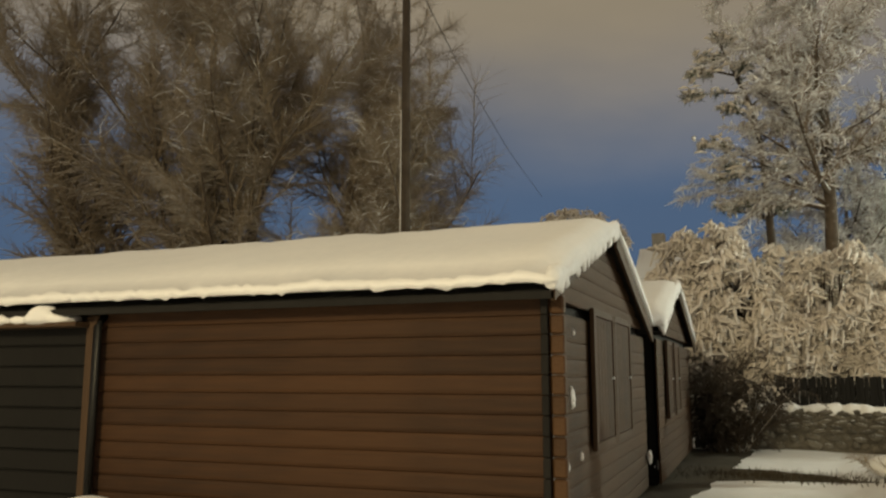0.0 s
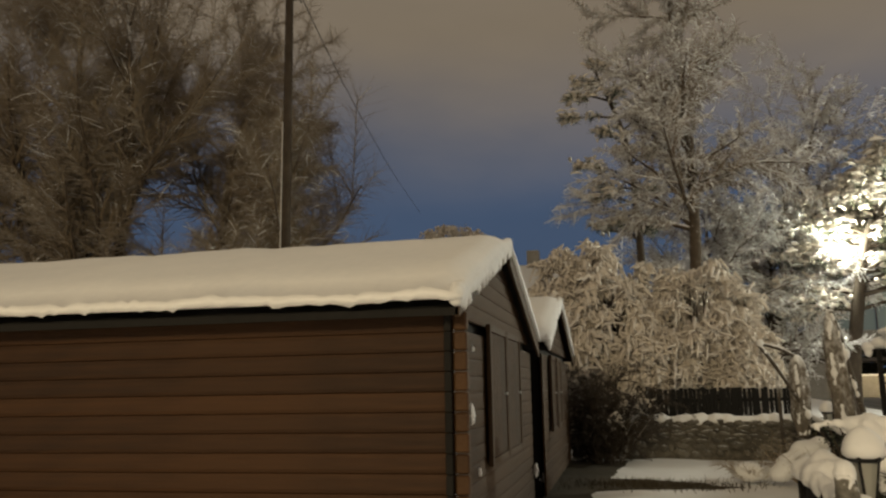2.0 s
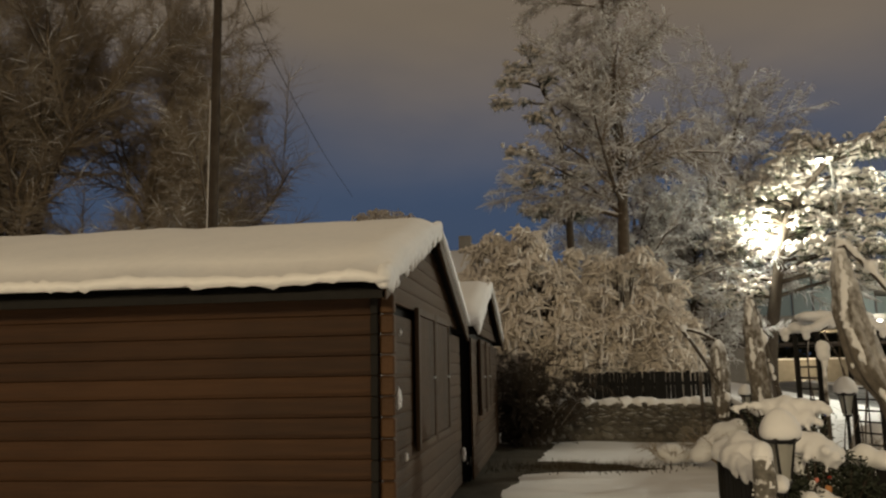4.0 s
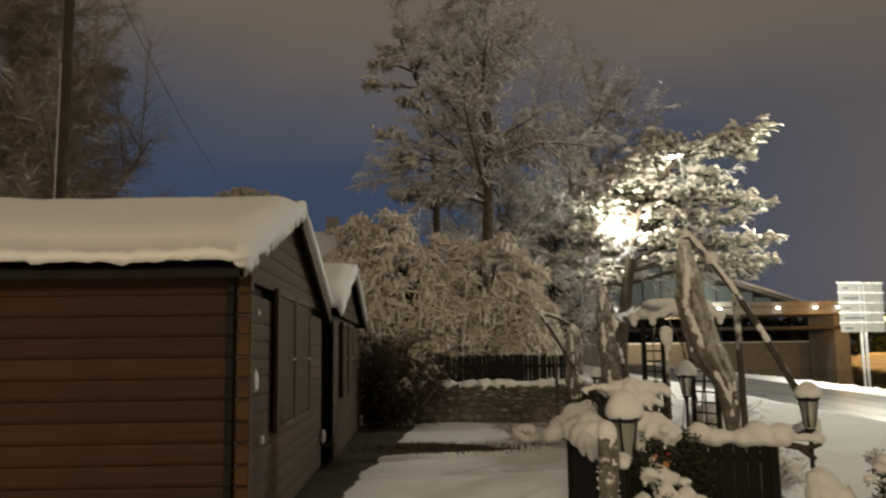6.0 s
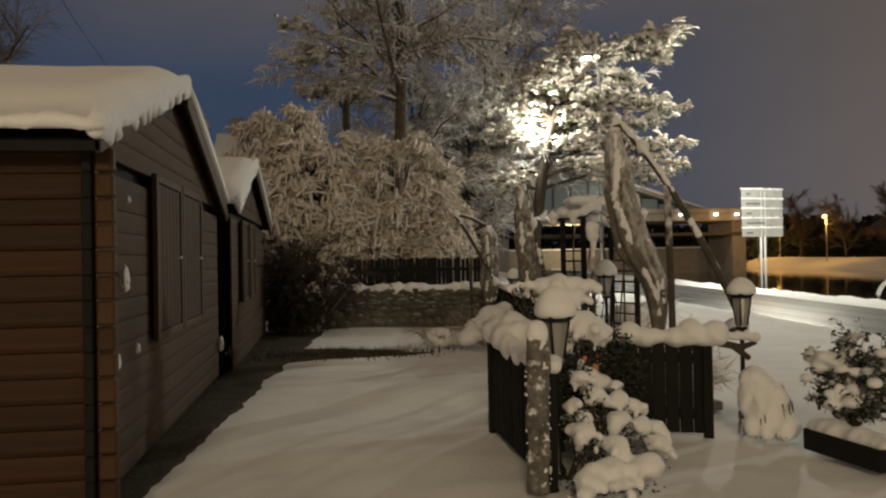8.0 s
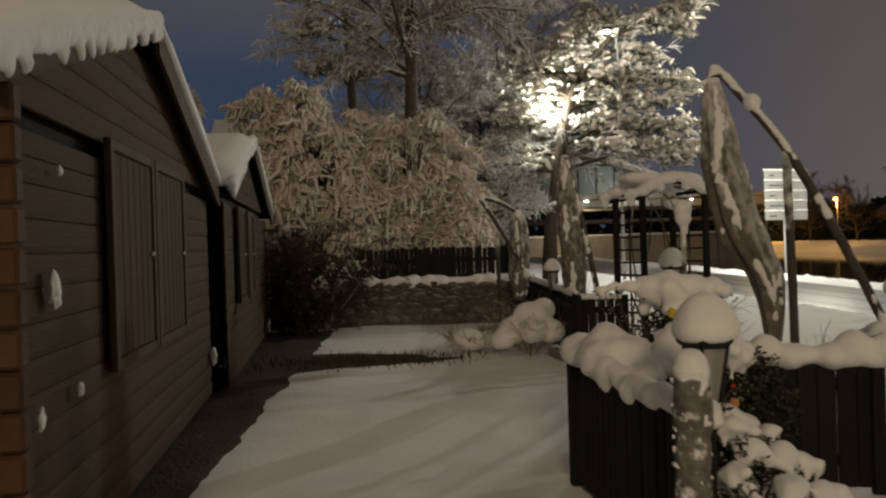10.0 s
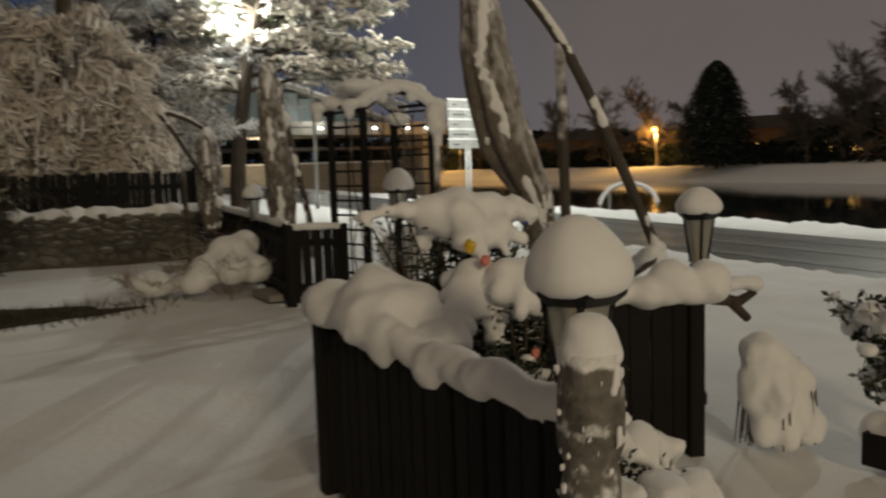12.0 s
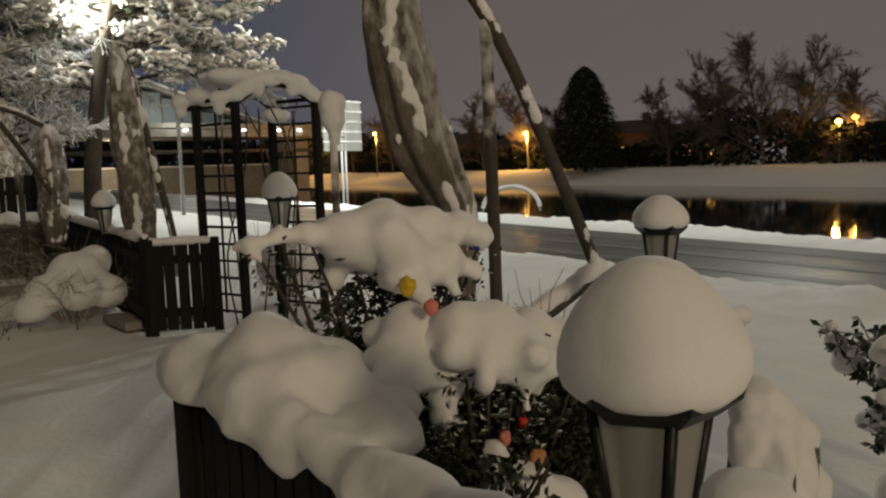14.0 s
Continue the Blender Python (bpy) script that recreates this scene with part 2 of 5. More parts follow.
def box(bm, x0, x1, y0, y1, z0, z1, bevel=0.0):
    """A box with bevelled edges, added to bm."""
    r = bmesh.ops.create_cube(bm, size=1.0, matrix=Matrix.Translation(((x0 + x1) / 2, (y0 + y1) / 2, (z0 + z1) / 2)) @ Matrix.Diagonal((x1 - x0, y1 - y0, z1 - z0, 1)))
    if bevel:
        es = list({e for v in r["verts"] for e in v.link_edges})
        bmesh.ops.bevel(bm, geom=es, offset=bevel, segments=1, affect="EDGES")
    return bm


def boxes(*specs, bevel=0.0):
    bm = bmesh.new()
    for s in specs:
        box(bm, *s, bevel=bevel)
    return bm


def tube(vs, fs, pts, radii, sides=5, cap=True):
    """A tapered tube along pts, appended to vs and fs."""
    n = len(pts)
    start = len(vs)
    side = None
    for i, p in enumerate(pts):
        d = (pts[min(i + 1, n - 1)] - pts[max(i - 1, 0)])
        if d.length < 1e-6:
            d = Vector((0, 0, 1))
        d.normalize()
        ref = Vector((0, 0, 1)) if abs(d.z) < 0.9 else Vector((1, 0, 0))
        a = d.cross(ref).normalized()
        b = d.cross(a)
        for k in range(sides):
            t = 2 * math.pi * k / sides
            vs.append(p + (a * math.cos(t) + b * math.sin(t)) * radii[i])
    for i in range(n - 1):
        for k in range(sides):
            k2 = (k + 1) % sides
            fs.append((start + i * sides + k, start + (i + 1) * sides + k, start + (i + 1) * sides + k2, start + i * sides + k2))
    if cap:
        fs.append(tuple(start + k for k in range(sides)))
        fs.append(tuple(start + (n - 1) * sides + k for k in reversed(range(sides))))


def tube_part(name, pts, radii, material, parent, label="", sides=10, smooth=True):
    vs, fs = [], []
    pts = [Vector(p) for p in pts]
    tube(vs, fs, pts, radii if isinstance(radii, (list, tuple)) else [radii] * len(pts), sides)
    return mesh(name, vs, fs, material, parent, label, smooth)


def curve_pts(ctrl, n):
    """A smooth line through ctrl."""
    c = [Vector(p) for p in ctrl]
    c = [c[0] * 2 - c[1]] + c + [c[-1] * 2 - c[-2]]
    out = []
    for i in range(1, len(c) - 2):
        for k in range(n):
            t = k / n
            out.append(0.5 * (2 * c[i] + (c[i + 1] - c[i - 1]) * t + (2 * c[i - 1] - 5 * c[i] + 4 * c[i + 1] - c[i + 2]) * t * t + (3 * c[i] - c[i - 1] - 3 * c[i + 1] + c[i + 2]) * t ** 3))
    out.append(c[-2])
    return out


def lathe(name, profile, material, parent, label="", sides=24, wob=0.0, at=(0, 0, 0), smooth=True, seed=0):
    """A turned shape; wob: unevenness."""
    vs, fs = [], []
    for r, z in profile:
        for k in range(sides):
            a = 2 * math.pi * k / sides
            q = 1 + wob * noise.noise(Vector((math.cos(a) * 1.3, math.sin(a) * 1.3, z * 6 + seed * 7.3)))
            vs.append((at[0] + r * q * math.cos(a), at[1] + r * q * math.sin(a), at[2] + z))
    for i in range(len(profile) - 1):
        for k in range(sides):
            k2 = (k + 1) % sides
            fs.append((i * sides + k, i * sides + k2, (i + 1) * sides + k2, (i + 1) * sides + k))
    fs.append(tuple(reversed(range(sides))))
    fs.append(tuple((len(profile) - 1) * sides + k for k in range(sides)))
    return mesh(name, vs, fs, material, parent, label, smooth)


def ball(bm, c, r, seed=0.0, wob=0.14, sub=3):
    """A lumpy ball; r: one radius or three."""
    r = (r, r, r) if isinstance(r, (int, float)) else r
    made = bmesh.ops.create_icosphere(bm, subdivisions=sub, radius=1)["verts"]
    for v in made:
        q = 1 + wob * noise.noise(v.co * 1.6 + Vector((seed * 3.1, seed * 1.7, seed)))
        v.co = Vector((c[0] + v.co.x * r[0] * q, c[1] + v.co.y * r[1] * q, c[2] + v.co.z * r[2] * q))


def drift(name, lumps, parent, label="", voxel=0.022, wob=0.16, material=None, smooth=6):
    """Lumps of snow melted into one soft body."""
    bm = bmesh.new()
    for i, (x, y, z, *r) in enumerate(lumps):
        ball(bm, (x, y, z), tuple(r) if len(r) == 3 else r[0], seed=i + len(lumps) * 0.37, wob=wob)
    ob = part(name, bm, material or SNOW, parent, label, smooth=True)
    m = ob.modifiers.new("melt", "REMESH")
    m.mode, m.voxel_size, m.use_smooth_shade = "VOXEL", voxel, True
    s = ob.modifiers.new("soften", "SMOOTH")
    s.factor, s.iterations = 0.5, smooth
    return ob


def snow_line(a, b, r, step=None, jit=0.25, rng=R):
    """Lumps along a line from a to b."""
    a, b = Vector(a), Vector(b)
    n = max(2, int((b - a).length / (step or r * 0.9)))
    out = []
    for i in range(n + 1):
        p = a.lerp(b, i / n)
        q = r * rng.uniform(1 - jit, 1 + jit)
        out.append((p.x + rng.uniform(-.1, .1) * r, p.y + rng.uniform(-.1, .1) * r, p.z + rng.uniform(-.1, .15) * r, q, q, q * 0.85))
    return out


def twig_mesh(name, pts, radii, sides, material, parent, label="", straight=False):
    """Many three-ringed tubes in one mesh. pts: n x 3 x 3, radii: n x 3."""
    P, Q = np.array(pts, dtype=np.float64), np.array(radii, dtype=np.float64)
    n, rings = len(P), 2 if straight else 3
    if straight:
        P, Q = P[:, [0, 2]], Q[:, [0, 2]]
    d = P[:, -1] - P[:, 0]
    d /= np.linalg.norm(d, axis=1, keepdims=True) + 1e-9
    ref = np.where(np.abs(d[:, 2:3]) < 0.9, np.array([[0, 0, 1.0]]), np.array([[1.0, 0, 0]]))
    a = np.cross(d, ref)
    a /= np.linalg.norm(a, axis=1, keepdims=True) + 1e-9
    b = np.cross(d, a)
    ang = 2 * np.pi * np.arange(sides) / sides
    ring = a[:, None] * np.cos(ang)[None, :, None] + b[:, None] * np.sin(ang)[None, :, None]
    V = (P[:, :, None] + ring[:, None] * Q[:, :, None, None]).reshape(-1, 3)
    k = np.arange(sides)
    k2 = (k + 1) % sides
    one = np.concatenate([np.stack([k + i * sides, k + (i + 1) * sides, k2 + (i + 1) * sides, k2 + i * sides], 1) for i in range(rings - 1)])
    F = (np.arange(n)[:, None, None] * (rings * sides) + one[None]).reshape(-1, 4)
    me = bpy.data.meshes.new(name)
    me.vertices.add(len(V))
    me.vertices.foreach_set("co", V.ravel())
    me.loops.add(F.size)
    me.loops.foreach_set("vertex_index", F.ravel().astype(np.int32))
    me.polygons.add(len(F))
    me.polygons.foreach_set("loop_start", np.arange(0, F.size, 4, dtype=np.int32))
    me.materials.append(material)
    me.polygons.foreach_set("use_smooth", np.ones(len(F), dtype=bool))
    me.update(calc_edges=True)
    ob = new(name, me)
    ob.parent = parent
    return tagged(ob, label, kind="stuff")


class Tree:
    """Grows a trunk, limbs, branches and twigs, and the snow that lies on them."""

    swag = 1.0

    def __init__(self, seed):
        self.r = random.Random(seed)
        self.wood, self.twig, self.snow = ([], []), ([], []), ([], [])

    def path(self, p, d, length, n, bend, droop):
        pts, d = [p.copy()], d.normalized()
        for i in range(n):
            d = (d + Vector([self.r.gauss(0, bend) for _ in range(3)]) + Vector((0, 0, -droop))).normalized()
            pts.append(pts[-1] + d * length / n)
        return pts

    def turn(self, d, angle):
        axis = d.orthogonal().normalized()
        axis.rotate(Matrix.Rotation(self.r.uniform(0, 2 * math.pi), 3, d.normalized()))
        q = d.normalized().copy()
        q.rotate(Matrix.Rotation(angle, 3, axis))
        return q

    def fine(self, pts, radius, snowy, swell=1.0):
        """Keeps a twig, and the ridge of snow lying along it, for twig_mesh."""
        p = [tuple(pts[0]), tuple(pts[len(pts) // 2]), tuple(pts[-1])]
        self.twig[0].append(p)
        self.twig[1].append((radius, radius * 0.8, radius * 0.45))
        if snowy:
            w = self.size * self.r.uniform(0.4, 1.3) * swell
            u = radius * 0.4 + w * 0.5
            self.snow[0].append([(x, y, z + u) for x, y, z in p])
            self.snow[1].append((w * 0.7, w * self.r.uniform(0.6, 1.2), w * 0.4))

    def grow(self, p, d, length, radius, level, spec):
        """spec per level: children, length ratio, angle, bend, droop, first child's place."""
        kids, ratio, angle, bend, droop, start = spec[level]
        last = level == len(spec) - 1
        n = 2 if level >= 2 else (8 if level == 0 else 5)
        pts = self.path(p, d, length, n, bend, droop)
        radii = [radius * (1 - 0.78 * i / n) for i in range(n + 1)]
        snowy = self.burden and level >= self.burden_level and self.r.random() < self.burden
        if level >= 2:
            self.fine(pts, radius, snowy, self.swag if level == 2 else 1.0)
        else:
            tube(*self.wood, pts, radii, 8 if level == 0 else 5, cap=level == 0)
        if last:
            return
        for k in range(kids):
            f = start + (1 - start) * (k + self.r.random()) / kids
            x = min(int(f * n), n - 1)
            q = pts[x].lerp(pts[x + 1], f * n - x)
            dd = self.turn(pts[x + 1] - pts[x], radians(self.r.gauss(angle, 12)))
            grown = length * ratio * self.r.uniform(0.6, 1.15) * (1.15 - 0.55 * f if level == 0 else 1)
            self.grow(q, dd, grown, max(radius * (1 - 0.75 * f) * 0.55, self.least), level + 1, spec)

    def make(self, at, spec, height, radius, label, lean=(0, 0), load=0, load_level=2, size=0.05, least=0.006, twig=None, bark=None, name="tree", group="snowy trees", snow=None, straight=False):
        self.burden, self.burden_level, self.size, self.least = load, load_level, size, least
        self.grow(Vector((0, 0, -0.1)), Vector((lean[0], lean[1], 1)), height, radius, 0, spec)
        t = thing(name, at, label, "tree", group)
        mesh("trunk", *self.wood, bark or BARK_SNOW, t, smooth=True)
        twig_mesh("crown", *self.twig, 3, twig or TWIG_SNOW, t, straight=straight)
        if load:
            twig_mesh("snow_load", *self.snow, 4, snow or SNOW, t, "snow lying on the twigs")
        return t


# ---- ground, road, canal ----
# lines across the land, from the garden to beyond the canal: place at y = 0, and drift in x per metre of y
ROAD0, ROAD1, WATER0, WATER1 = (6.9, 0.115), (10.0, 0.155), (12.4, 0.15), (44.0, 0.13)


def across(line, y):
    return line[0] + line[1] * max(-30, min(y, 140))


def land(x, y):
    """Height of the snow at (x, y)."""
    r0, r1, w0, w1 = (across(q, y) for q in (ROAD0, ROAD1, WATER0, WATER1))
    near = math.exp(-((x - 1) ** 2 + (y - 8) ** 2) / 300)
    z = near * (0.05 * noise.noise(Vector((x * 0.7, y * 0.7, 0))) + 0.018 * noise.noise(Vector((x * 3.1, y * 3.1, 5))))
    if x < r0:
        e = max(0, 1 - (r0 - x) / 0.9)
        z += 0.06 * near * max(0, 1 - (r0 - x) / 2.8) * (noise.noise(Vector((x * 4.2, y * 4.2, 9))) + 0.5 * noise.noise(Vector((x * 9, y * 9, 4))))
        return z - 0.05 * near + 0.10 * e * (0.6 + noise.noise(Vector((x * 2.5, y * 2.5, 3)))) * (1 if e < 0.8 else (1 - e) / 0.2)
    if x < r1:
        return -0.16
    if x < w0:
        f = (x - r1) / (w0 - r1)
        lump = 0.75 + 0.35 * noise.noise(Vector((x * 1.2, y * 0.9, 1))) + 0.4 * noise.noise(Vector((x * 4, y * 4, 2)))
        return -0.16 + 0.21 * math.sin(math.pi * min(f * 1.35, 1)) ** 0.6 * lump - 0.30 * f ** 4
    if x < w1:
        return -1.6
    f = min((x - w1) / 7.0, 1)
    return -1.0 + 1.42 * f + 0.1 * noise.noise(Vector((x * 0.5, y * 0.3, 0)))


def ground():
    cols = []
    for i in range(22):
        cols.append((-260 + 250 * (i / 22) ** 0.5, 0))
    x = -10.0
    while x < 6.0:
        cols.append((x, 0.0))
        x += 0.11 if x > -1.5 else 0.3
    for k in range(13):
        f = k / 12
        cols.append((6.0 + f * (ROAD0[0] - 6.001), f * ROAD0[1]))
    for lo, hi, n in ((ROAD0, ROAD1, 4), (ROAD1, WATER0, 18), (WATER0, WATER1, 6), (WATER1, (57, 0.1), 18), ((57.2, 0.1), (300, 0.0), 12)):
        for k in range(n):
            f = (k + 0.02) / n
            cols.append((lo[0] + (hi[0] - lo[0]) * f + 0.001, lo[1] + (hi[1] - lo[1]) * f))
    cols.append((400, 0))
    rows, y = [-200, -100, -50, -30, -20, -14, -10, -7, -5, -3, -2, -1], 0.0
    while y < 300:
        rows.append(y)
        y += 0.11 if y < 20 else (0.35 if y < 45 else (3 if y < 140 else 20))
    vs, fs, w = [], [], len(cols)
    for y in rows:
        yc = max(-30, min(y, 140))
        for a, b in cols:
            x = a + b * yc
            vs.append((x, y, land(x, y)))
    for j in range(len(rows) - 1):
        for i in range(w - 1):
            fs.append((j * w + i, j * w + i + 1, (j + 1) * w + i + 1, (j + 1) * w + i))
    return tagged(mesh("ground", vs, fs, SNOW_GROUND, smooth=True), "fresh snow over the garden lawn and canal banks", "ground", kind="structure")


def strip(name, lo, hi, z, material, label, category, y0=-40, y1=200, n=60):
    vs, fs = [], []
    for j in range(n + 1):
        y = y0 + (y1 - y0) * j / n
        vs += [(across(lo, y), y, z), (across(hi, y), y, z)]
        if j:
            k = 2 * j
            fs.append((k - 2, k - 1, k + 1, k))
    return tagged(mesh(name, vs, fs, material), label, category, kind="structure")


ground()
strip("road", (6.88, 0.115), (10.05, 0.155), -0.10, ASPHALT, "wet dark asphalt road cleared of snow", "road")
for a, b in ((7.5, 7.75), (8.55, 8.8), (9.5, 9.62)):
    strip("slush_line", (a, 0.127), (b, 0.13), -0.094, SLUSH, "grey slush line between the tyre tracks", "slush")
strip("water", (12.2, 0.15), (45.2, 0.13), -0.8, WATER, "still black canal water mirroring the lights", "water")


def soil_and_shade_patch():
    """Dark ground by the gable with the cabin's cast shade in its colour, and a bed that crosses the lawn."""
    vs, fs, n = [], [], 150
    for k in range(n + 1):
        y = 6.0 + 11.6 * k / n
        # outer edge runs along the cabin's shadow line
        edge = -1.22 + 0.098 * (y - 6.2) + 0.10 * noise.noise(Vector((0, y * 1.3, 0))) + 0.05 * noise.noise(Vector((0, y * 5, 2)))
        bed = max(0.0, 1 - ((y - 13.6) / (0.55 if y < 13.6 else 0.75)) ** 2) ** 0.5
        edge += 1.75 * bed * (1 + 0.25 * noise.noise(Vector((3, y * 3, 0))))
        for i in range(13):
            x = -1.45 + (edge + 1.45) * i / 12
            vs.append((x, y, land(x, y) + (0.012 if i < 12 else 0.002)))
    for k in range(n):
        for i in range(12):
            q = k * 13 + i
            fs.append((q, q + 1, q + 14, q + 13))
    tagged(mesh("soil_and_shade_patch", vs, fs, SOIL_SHADE, smooth=True), "bare dark soil across the lawn and painted cabin shade along the gable", "soil", kind="structure")
    bl, bf = [], []
    rr = random.Random(3)
    for _ in range(900):
        x, y = rr.gauss(0.2, 0.65), rr.gauss(13.55, 0.25)
        h, a = rr.uniform(0.04, 0.13), rr.uniform(0, 6.3)
        s = len(bl)
        z = land(x, y)
        bl += [(x - 0.006, y, z), (x + 0.006, y, z), (x + 0.05 * math.cos(a), y + 0.05 * math.sin(a), z + h)]
        bf.append((s, s + 1, s + 2))
    tagged(mesh("grass_tufts", bl, bf, SOIL_SHADE), "dark grass blades poking from bare soil", "grass", kind="stuff")


soil_and_shade_patch()


# ---- log cabins ----
def log_mesh(length, h, depth, cham=0.022):
    """One interlocking log along x from 0 to length: rounded face towards -y."""
    prof = [(0, 0.0), (-cham, 0.0 + cham * 0.5), (-depth * 0.5, h * 0.22), (-depth * 0.5, h * 0.78), (-cham, h - cham * 0.5), (0, h), (depth * 0.5, h), (depth * 0.5, 0)]
    vs = [(0, y, z) for y, z in prof] + [(length, y, z) for y, z in prof]
    k = len(prof)
    fs = [(i, (i + 1) % k, k + (i + 1) % k, k + i) for i in range(k)] + [tuple(reversed(range(k))), tuple(range(k, 2 * k))]
    me = bpy.data.meshes.new("log")
    me.from_pydata(vs, [], fs)
    me.update()
    return me


def roof_snow(name, x0, x1, y_lo, y_mid, y_hi, z_eave, z_ridge, thick, parent, seed):
    """A rounded blanket over both slopes, with a sagging, uneven lip."""
    prof = []
    n = 14
    for side in (0, 1):
        for k in range(n + 1):
            f = k / n if side == 0 else 1 - k / n
            if side == 1 and k == 0:
                continue
            y = y_lo + (y_mid - y_lo) * f if side == 0 else y_hi + (y_mid - y_hi) * f
            z = z_eave + (z_ridge - z_eave) * f
            soft = 1 - math.exp(-f * 14) * 0.75
            top = thick * soft - 0.10 * math.exp(-((1 - f) * 9) ** 2)
            prof.append((y, z + top, f))
    lip = [(y_lo - 0.055, z_eave + 0.07, 0), (y_lo - 0.045, z_eave + 0.0, 0)]
    lip2 = [(y_hi + 0.045, z_eave + 0.0, 0), (y_hi + 0.055, z_eave + 0.07, 0)]
    ring = lip[::-1] + prof + lip2[::-1] + [(y_hi, z_eave + 0.002, 0), (y_mid, z_ridge + 0.002, 1), (y_lo, z_eave + 0.002, 0)]
    vs, fs, k, m = [], [], len(ring), int((x1 - x0) / 0.05)
    for i in range(m + 1):
        x = x0 + (x1 - x0) * i / m
        end = min(1, (m - i) / 4.0)
        shrink = 0.45 + 0.55 * math.sin(end * math.pi / 2)
        for j, (y, z, f) in enumerate(ring):
            base = z_eave + (z_ridge - z_eave) * f
            w = noise.noise(Vector((x * 3, y * 3, seed))) * 0.014 + noise.noise(Vector((x * 0.8, y * 0.8, seed + 5))) * 0.03
            rag = 0
            if j in (0, 1, len(prof) + 2, len(prof) + 3):
                rag = 0.035 * noise.noise(Vector((x * 6, j, seed))) + 0.025 * noise.noise(Vector((x * 17, j, seed)))
            zz = base + (z - base) * (shrink if z > base else 1) + (w if j < len(ring) - 3 else 0) + rag
            vs.append((x, y, zz))
    for i in range(m):
        for j in range(k):
            j2 = (j + 1) % k
            fs.append((i * k + j, (i + 1) * k + j, (i + 1) * k + j2, i * k + j2))
    fs += [tuple(range(k)), tuple(reversed(range(m * k, (m + 1) * k)))]
    return mesh(name, vs, fs, SNOW, parent, "thick unbroken blanket of snow", smooth=True)


def cabin(label, y0, y1, z_eave, z_ridge, x_back, x_front, front_logs, seed, windows, y_mid):
    """A log cabin whose ridge runs along x; its gable end stands at x_front."""
    t = thing("log_cabin", (x_front, y0, 0), label, "cabin", "log cabins in the garden")
    off = Vector((-x_front, -y0, 0))
    h = 0.1345
    n = int(round((z_eave - 0.06) / h))

    def put(name, me, material, m):
        if not me.materials:
            me.materials.append(material)
        ob = new(name, me)
        ob.parent = t
        ob.matrix_basis = Matrix.Translation(off) @ m
        return ob

    if front_logs:
        me = log_mesh(x_front + 0.04 - front_logs, h, 0.036, 0.010)
        for i in range(n):
            put("log", me, LOG, pose(front_logs, y0, 0.05 + i * h))
        # crossed log ends beyond the corner, and the dark strip before them
        stub = bpy.data.meshes.new("log_end")
        bm = boxes((0, 0.095, -0.045, 0.035, 0.004, h - 0.004), bevel=0.012)
        bm.to_mesh(stub)
        bm.free()
        cap = bpy.data.meshes.new("end_grain")
        bm = boxes((0, 0.05, -0.022, 0, 0.002, h - 0.002), bevel=0.006)
        bm.to_mesh(cap)
        bm.free()
        for i in range(n):
            put("log_end", stub, LOG_END, pose(x_front + 0.048, y0 - 0.015, 0.05 + i * h))
            put("end_grain", cap, DARK, pose(x_front - 0.012, y0 - 0.062, 0.05 + i * h))
    gl = log_mesh(y1 - y0 + 0.21, h, 0.024, 0.007)
    for i in range(n):
        put("gable_log", gl, LOG_GABLE, pose(x_front, y0 - 0.06, 0.05 + (i + (0.5 if i < n - 1 else 0.02)) * h - 0.09, 0, 0, 90))
    i = 0
    z = 0.05 + n * h
    while z + h * 0.5 < z_ridge - 0.12:
        f = (z + h * 0.6 - z_eave) / (z_ridge - z_eave)
        a, b = y0 + (y_mid - y0) * max(f, 0), y1 + (y_mid - y1) * max(f, 0)
        put("gable_log", log_mesh(b - a, h, 0.024, 0.007), LOG_GABLE, pose(x_front, a, z, 0, 0, 90))
        z += h
    # the cabin's inner shell, near-black to put shade into the porch end
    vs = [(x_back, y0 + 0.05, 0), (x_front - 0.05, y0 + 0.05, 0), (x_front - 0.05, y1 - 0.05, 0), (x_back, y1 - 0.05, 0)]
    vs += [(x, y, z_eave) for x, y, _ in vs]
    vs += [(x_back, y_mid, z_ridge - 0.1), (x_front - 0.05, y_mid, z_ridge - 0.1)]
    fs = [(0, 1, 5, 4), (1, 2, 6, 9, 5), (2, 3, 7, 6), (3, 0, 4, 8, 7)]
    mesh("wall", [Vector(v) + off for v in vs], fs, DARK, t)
    # roof boards, eave shade put into their near-black colour, and barge boards
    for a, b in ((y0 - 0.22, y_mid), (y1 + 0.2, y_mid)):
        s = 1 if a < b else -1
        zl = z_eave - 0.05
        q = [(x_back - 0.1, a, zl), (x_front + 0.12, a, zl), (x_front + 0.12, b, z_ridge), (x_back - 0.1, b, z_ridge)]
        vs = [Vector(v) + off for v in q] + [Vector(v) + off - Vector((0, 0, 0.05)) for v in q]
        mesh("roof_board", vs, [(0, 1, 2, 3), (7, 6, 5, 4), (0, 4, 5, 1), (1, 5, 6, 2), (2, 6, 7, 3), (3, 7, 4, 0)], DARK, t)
        q = [(x_front + 0.10, a, zl + 0.01), (x_front + 0.10, b, z_ridge + 0.01), (x_front + 0.10, b, z_ridge - (0.07 if s > 0 else 0.17)), (x_front + 0.10, a, zl - (0.06 if s > 0 else 0.15))]
        vs = [Vector(v) + off for v in q] + [Vector(v) + off + Vector((0.028, 0, 0)) for v in q]
        mesh("barge_board", vs, [(3, 2, 1, 0), (4, 5, 6, 7), (0, 1, 5, 4), (1, 2, 6, 5), (2, 3, 7, 6), (3, 0, 4, 7)], BOARD, t)
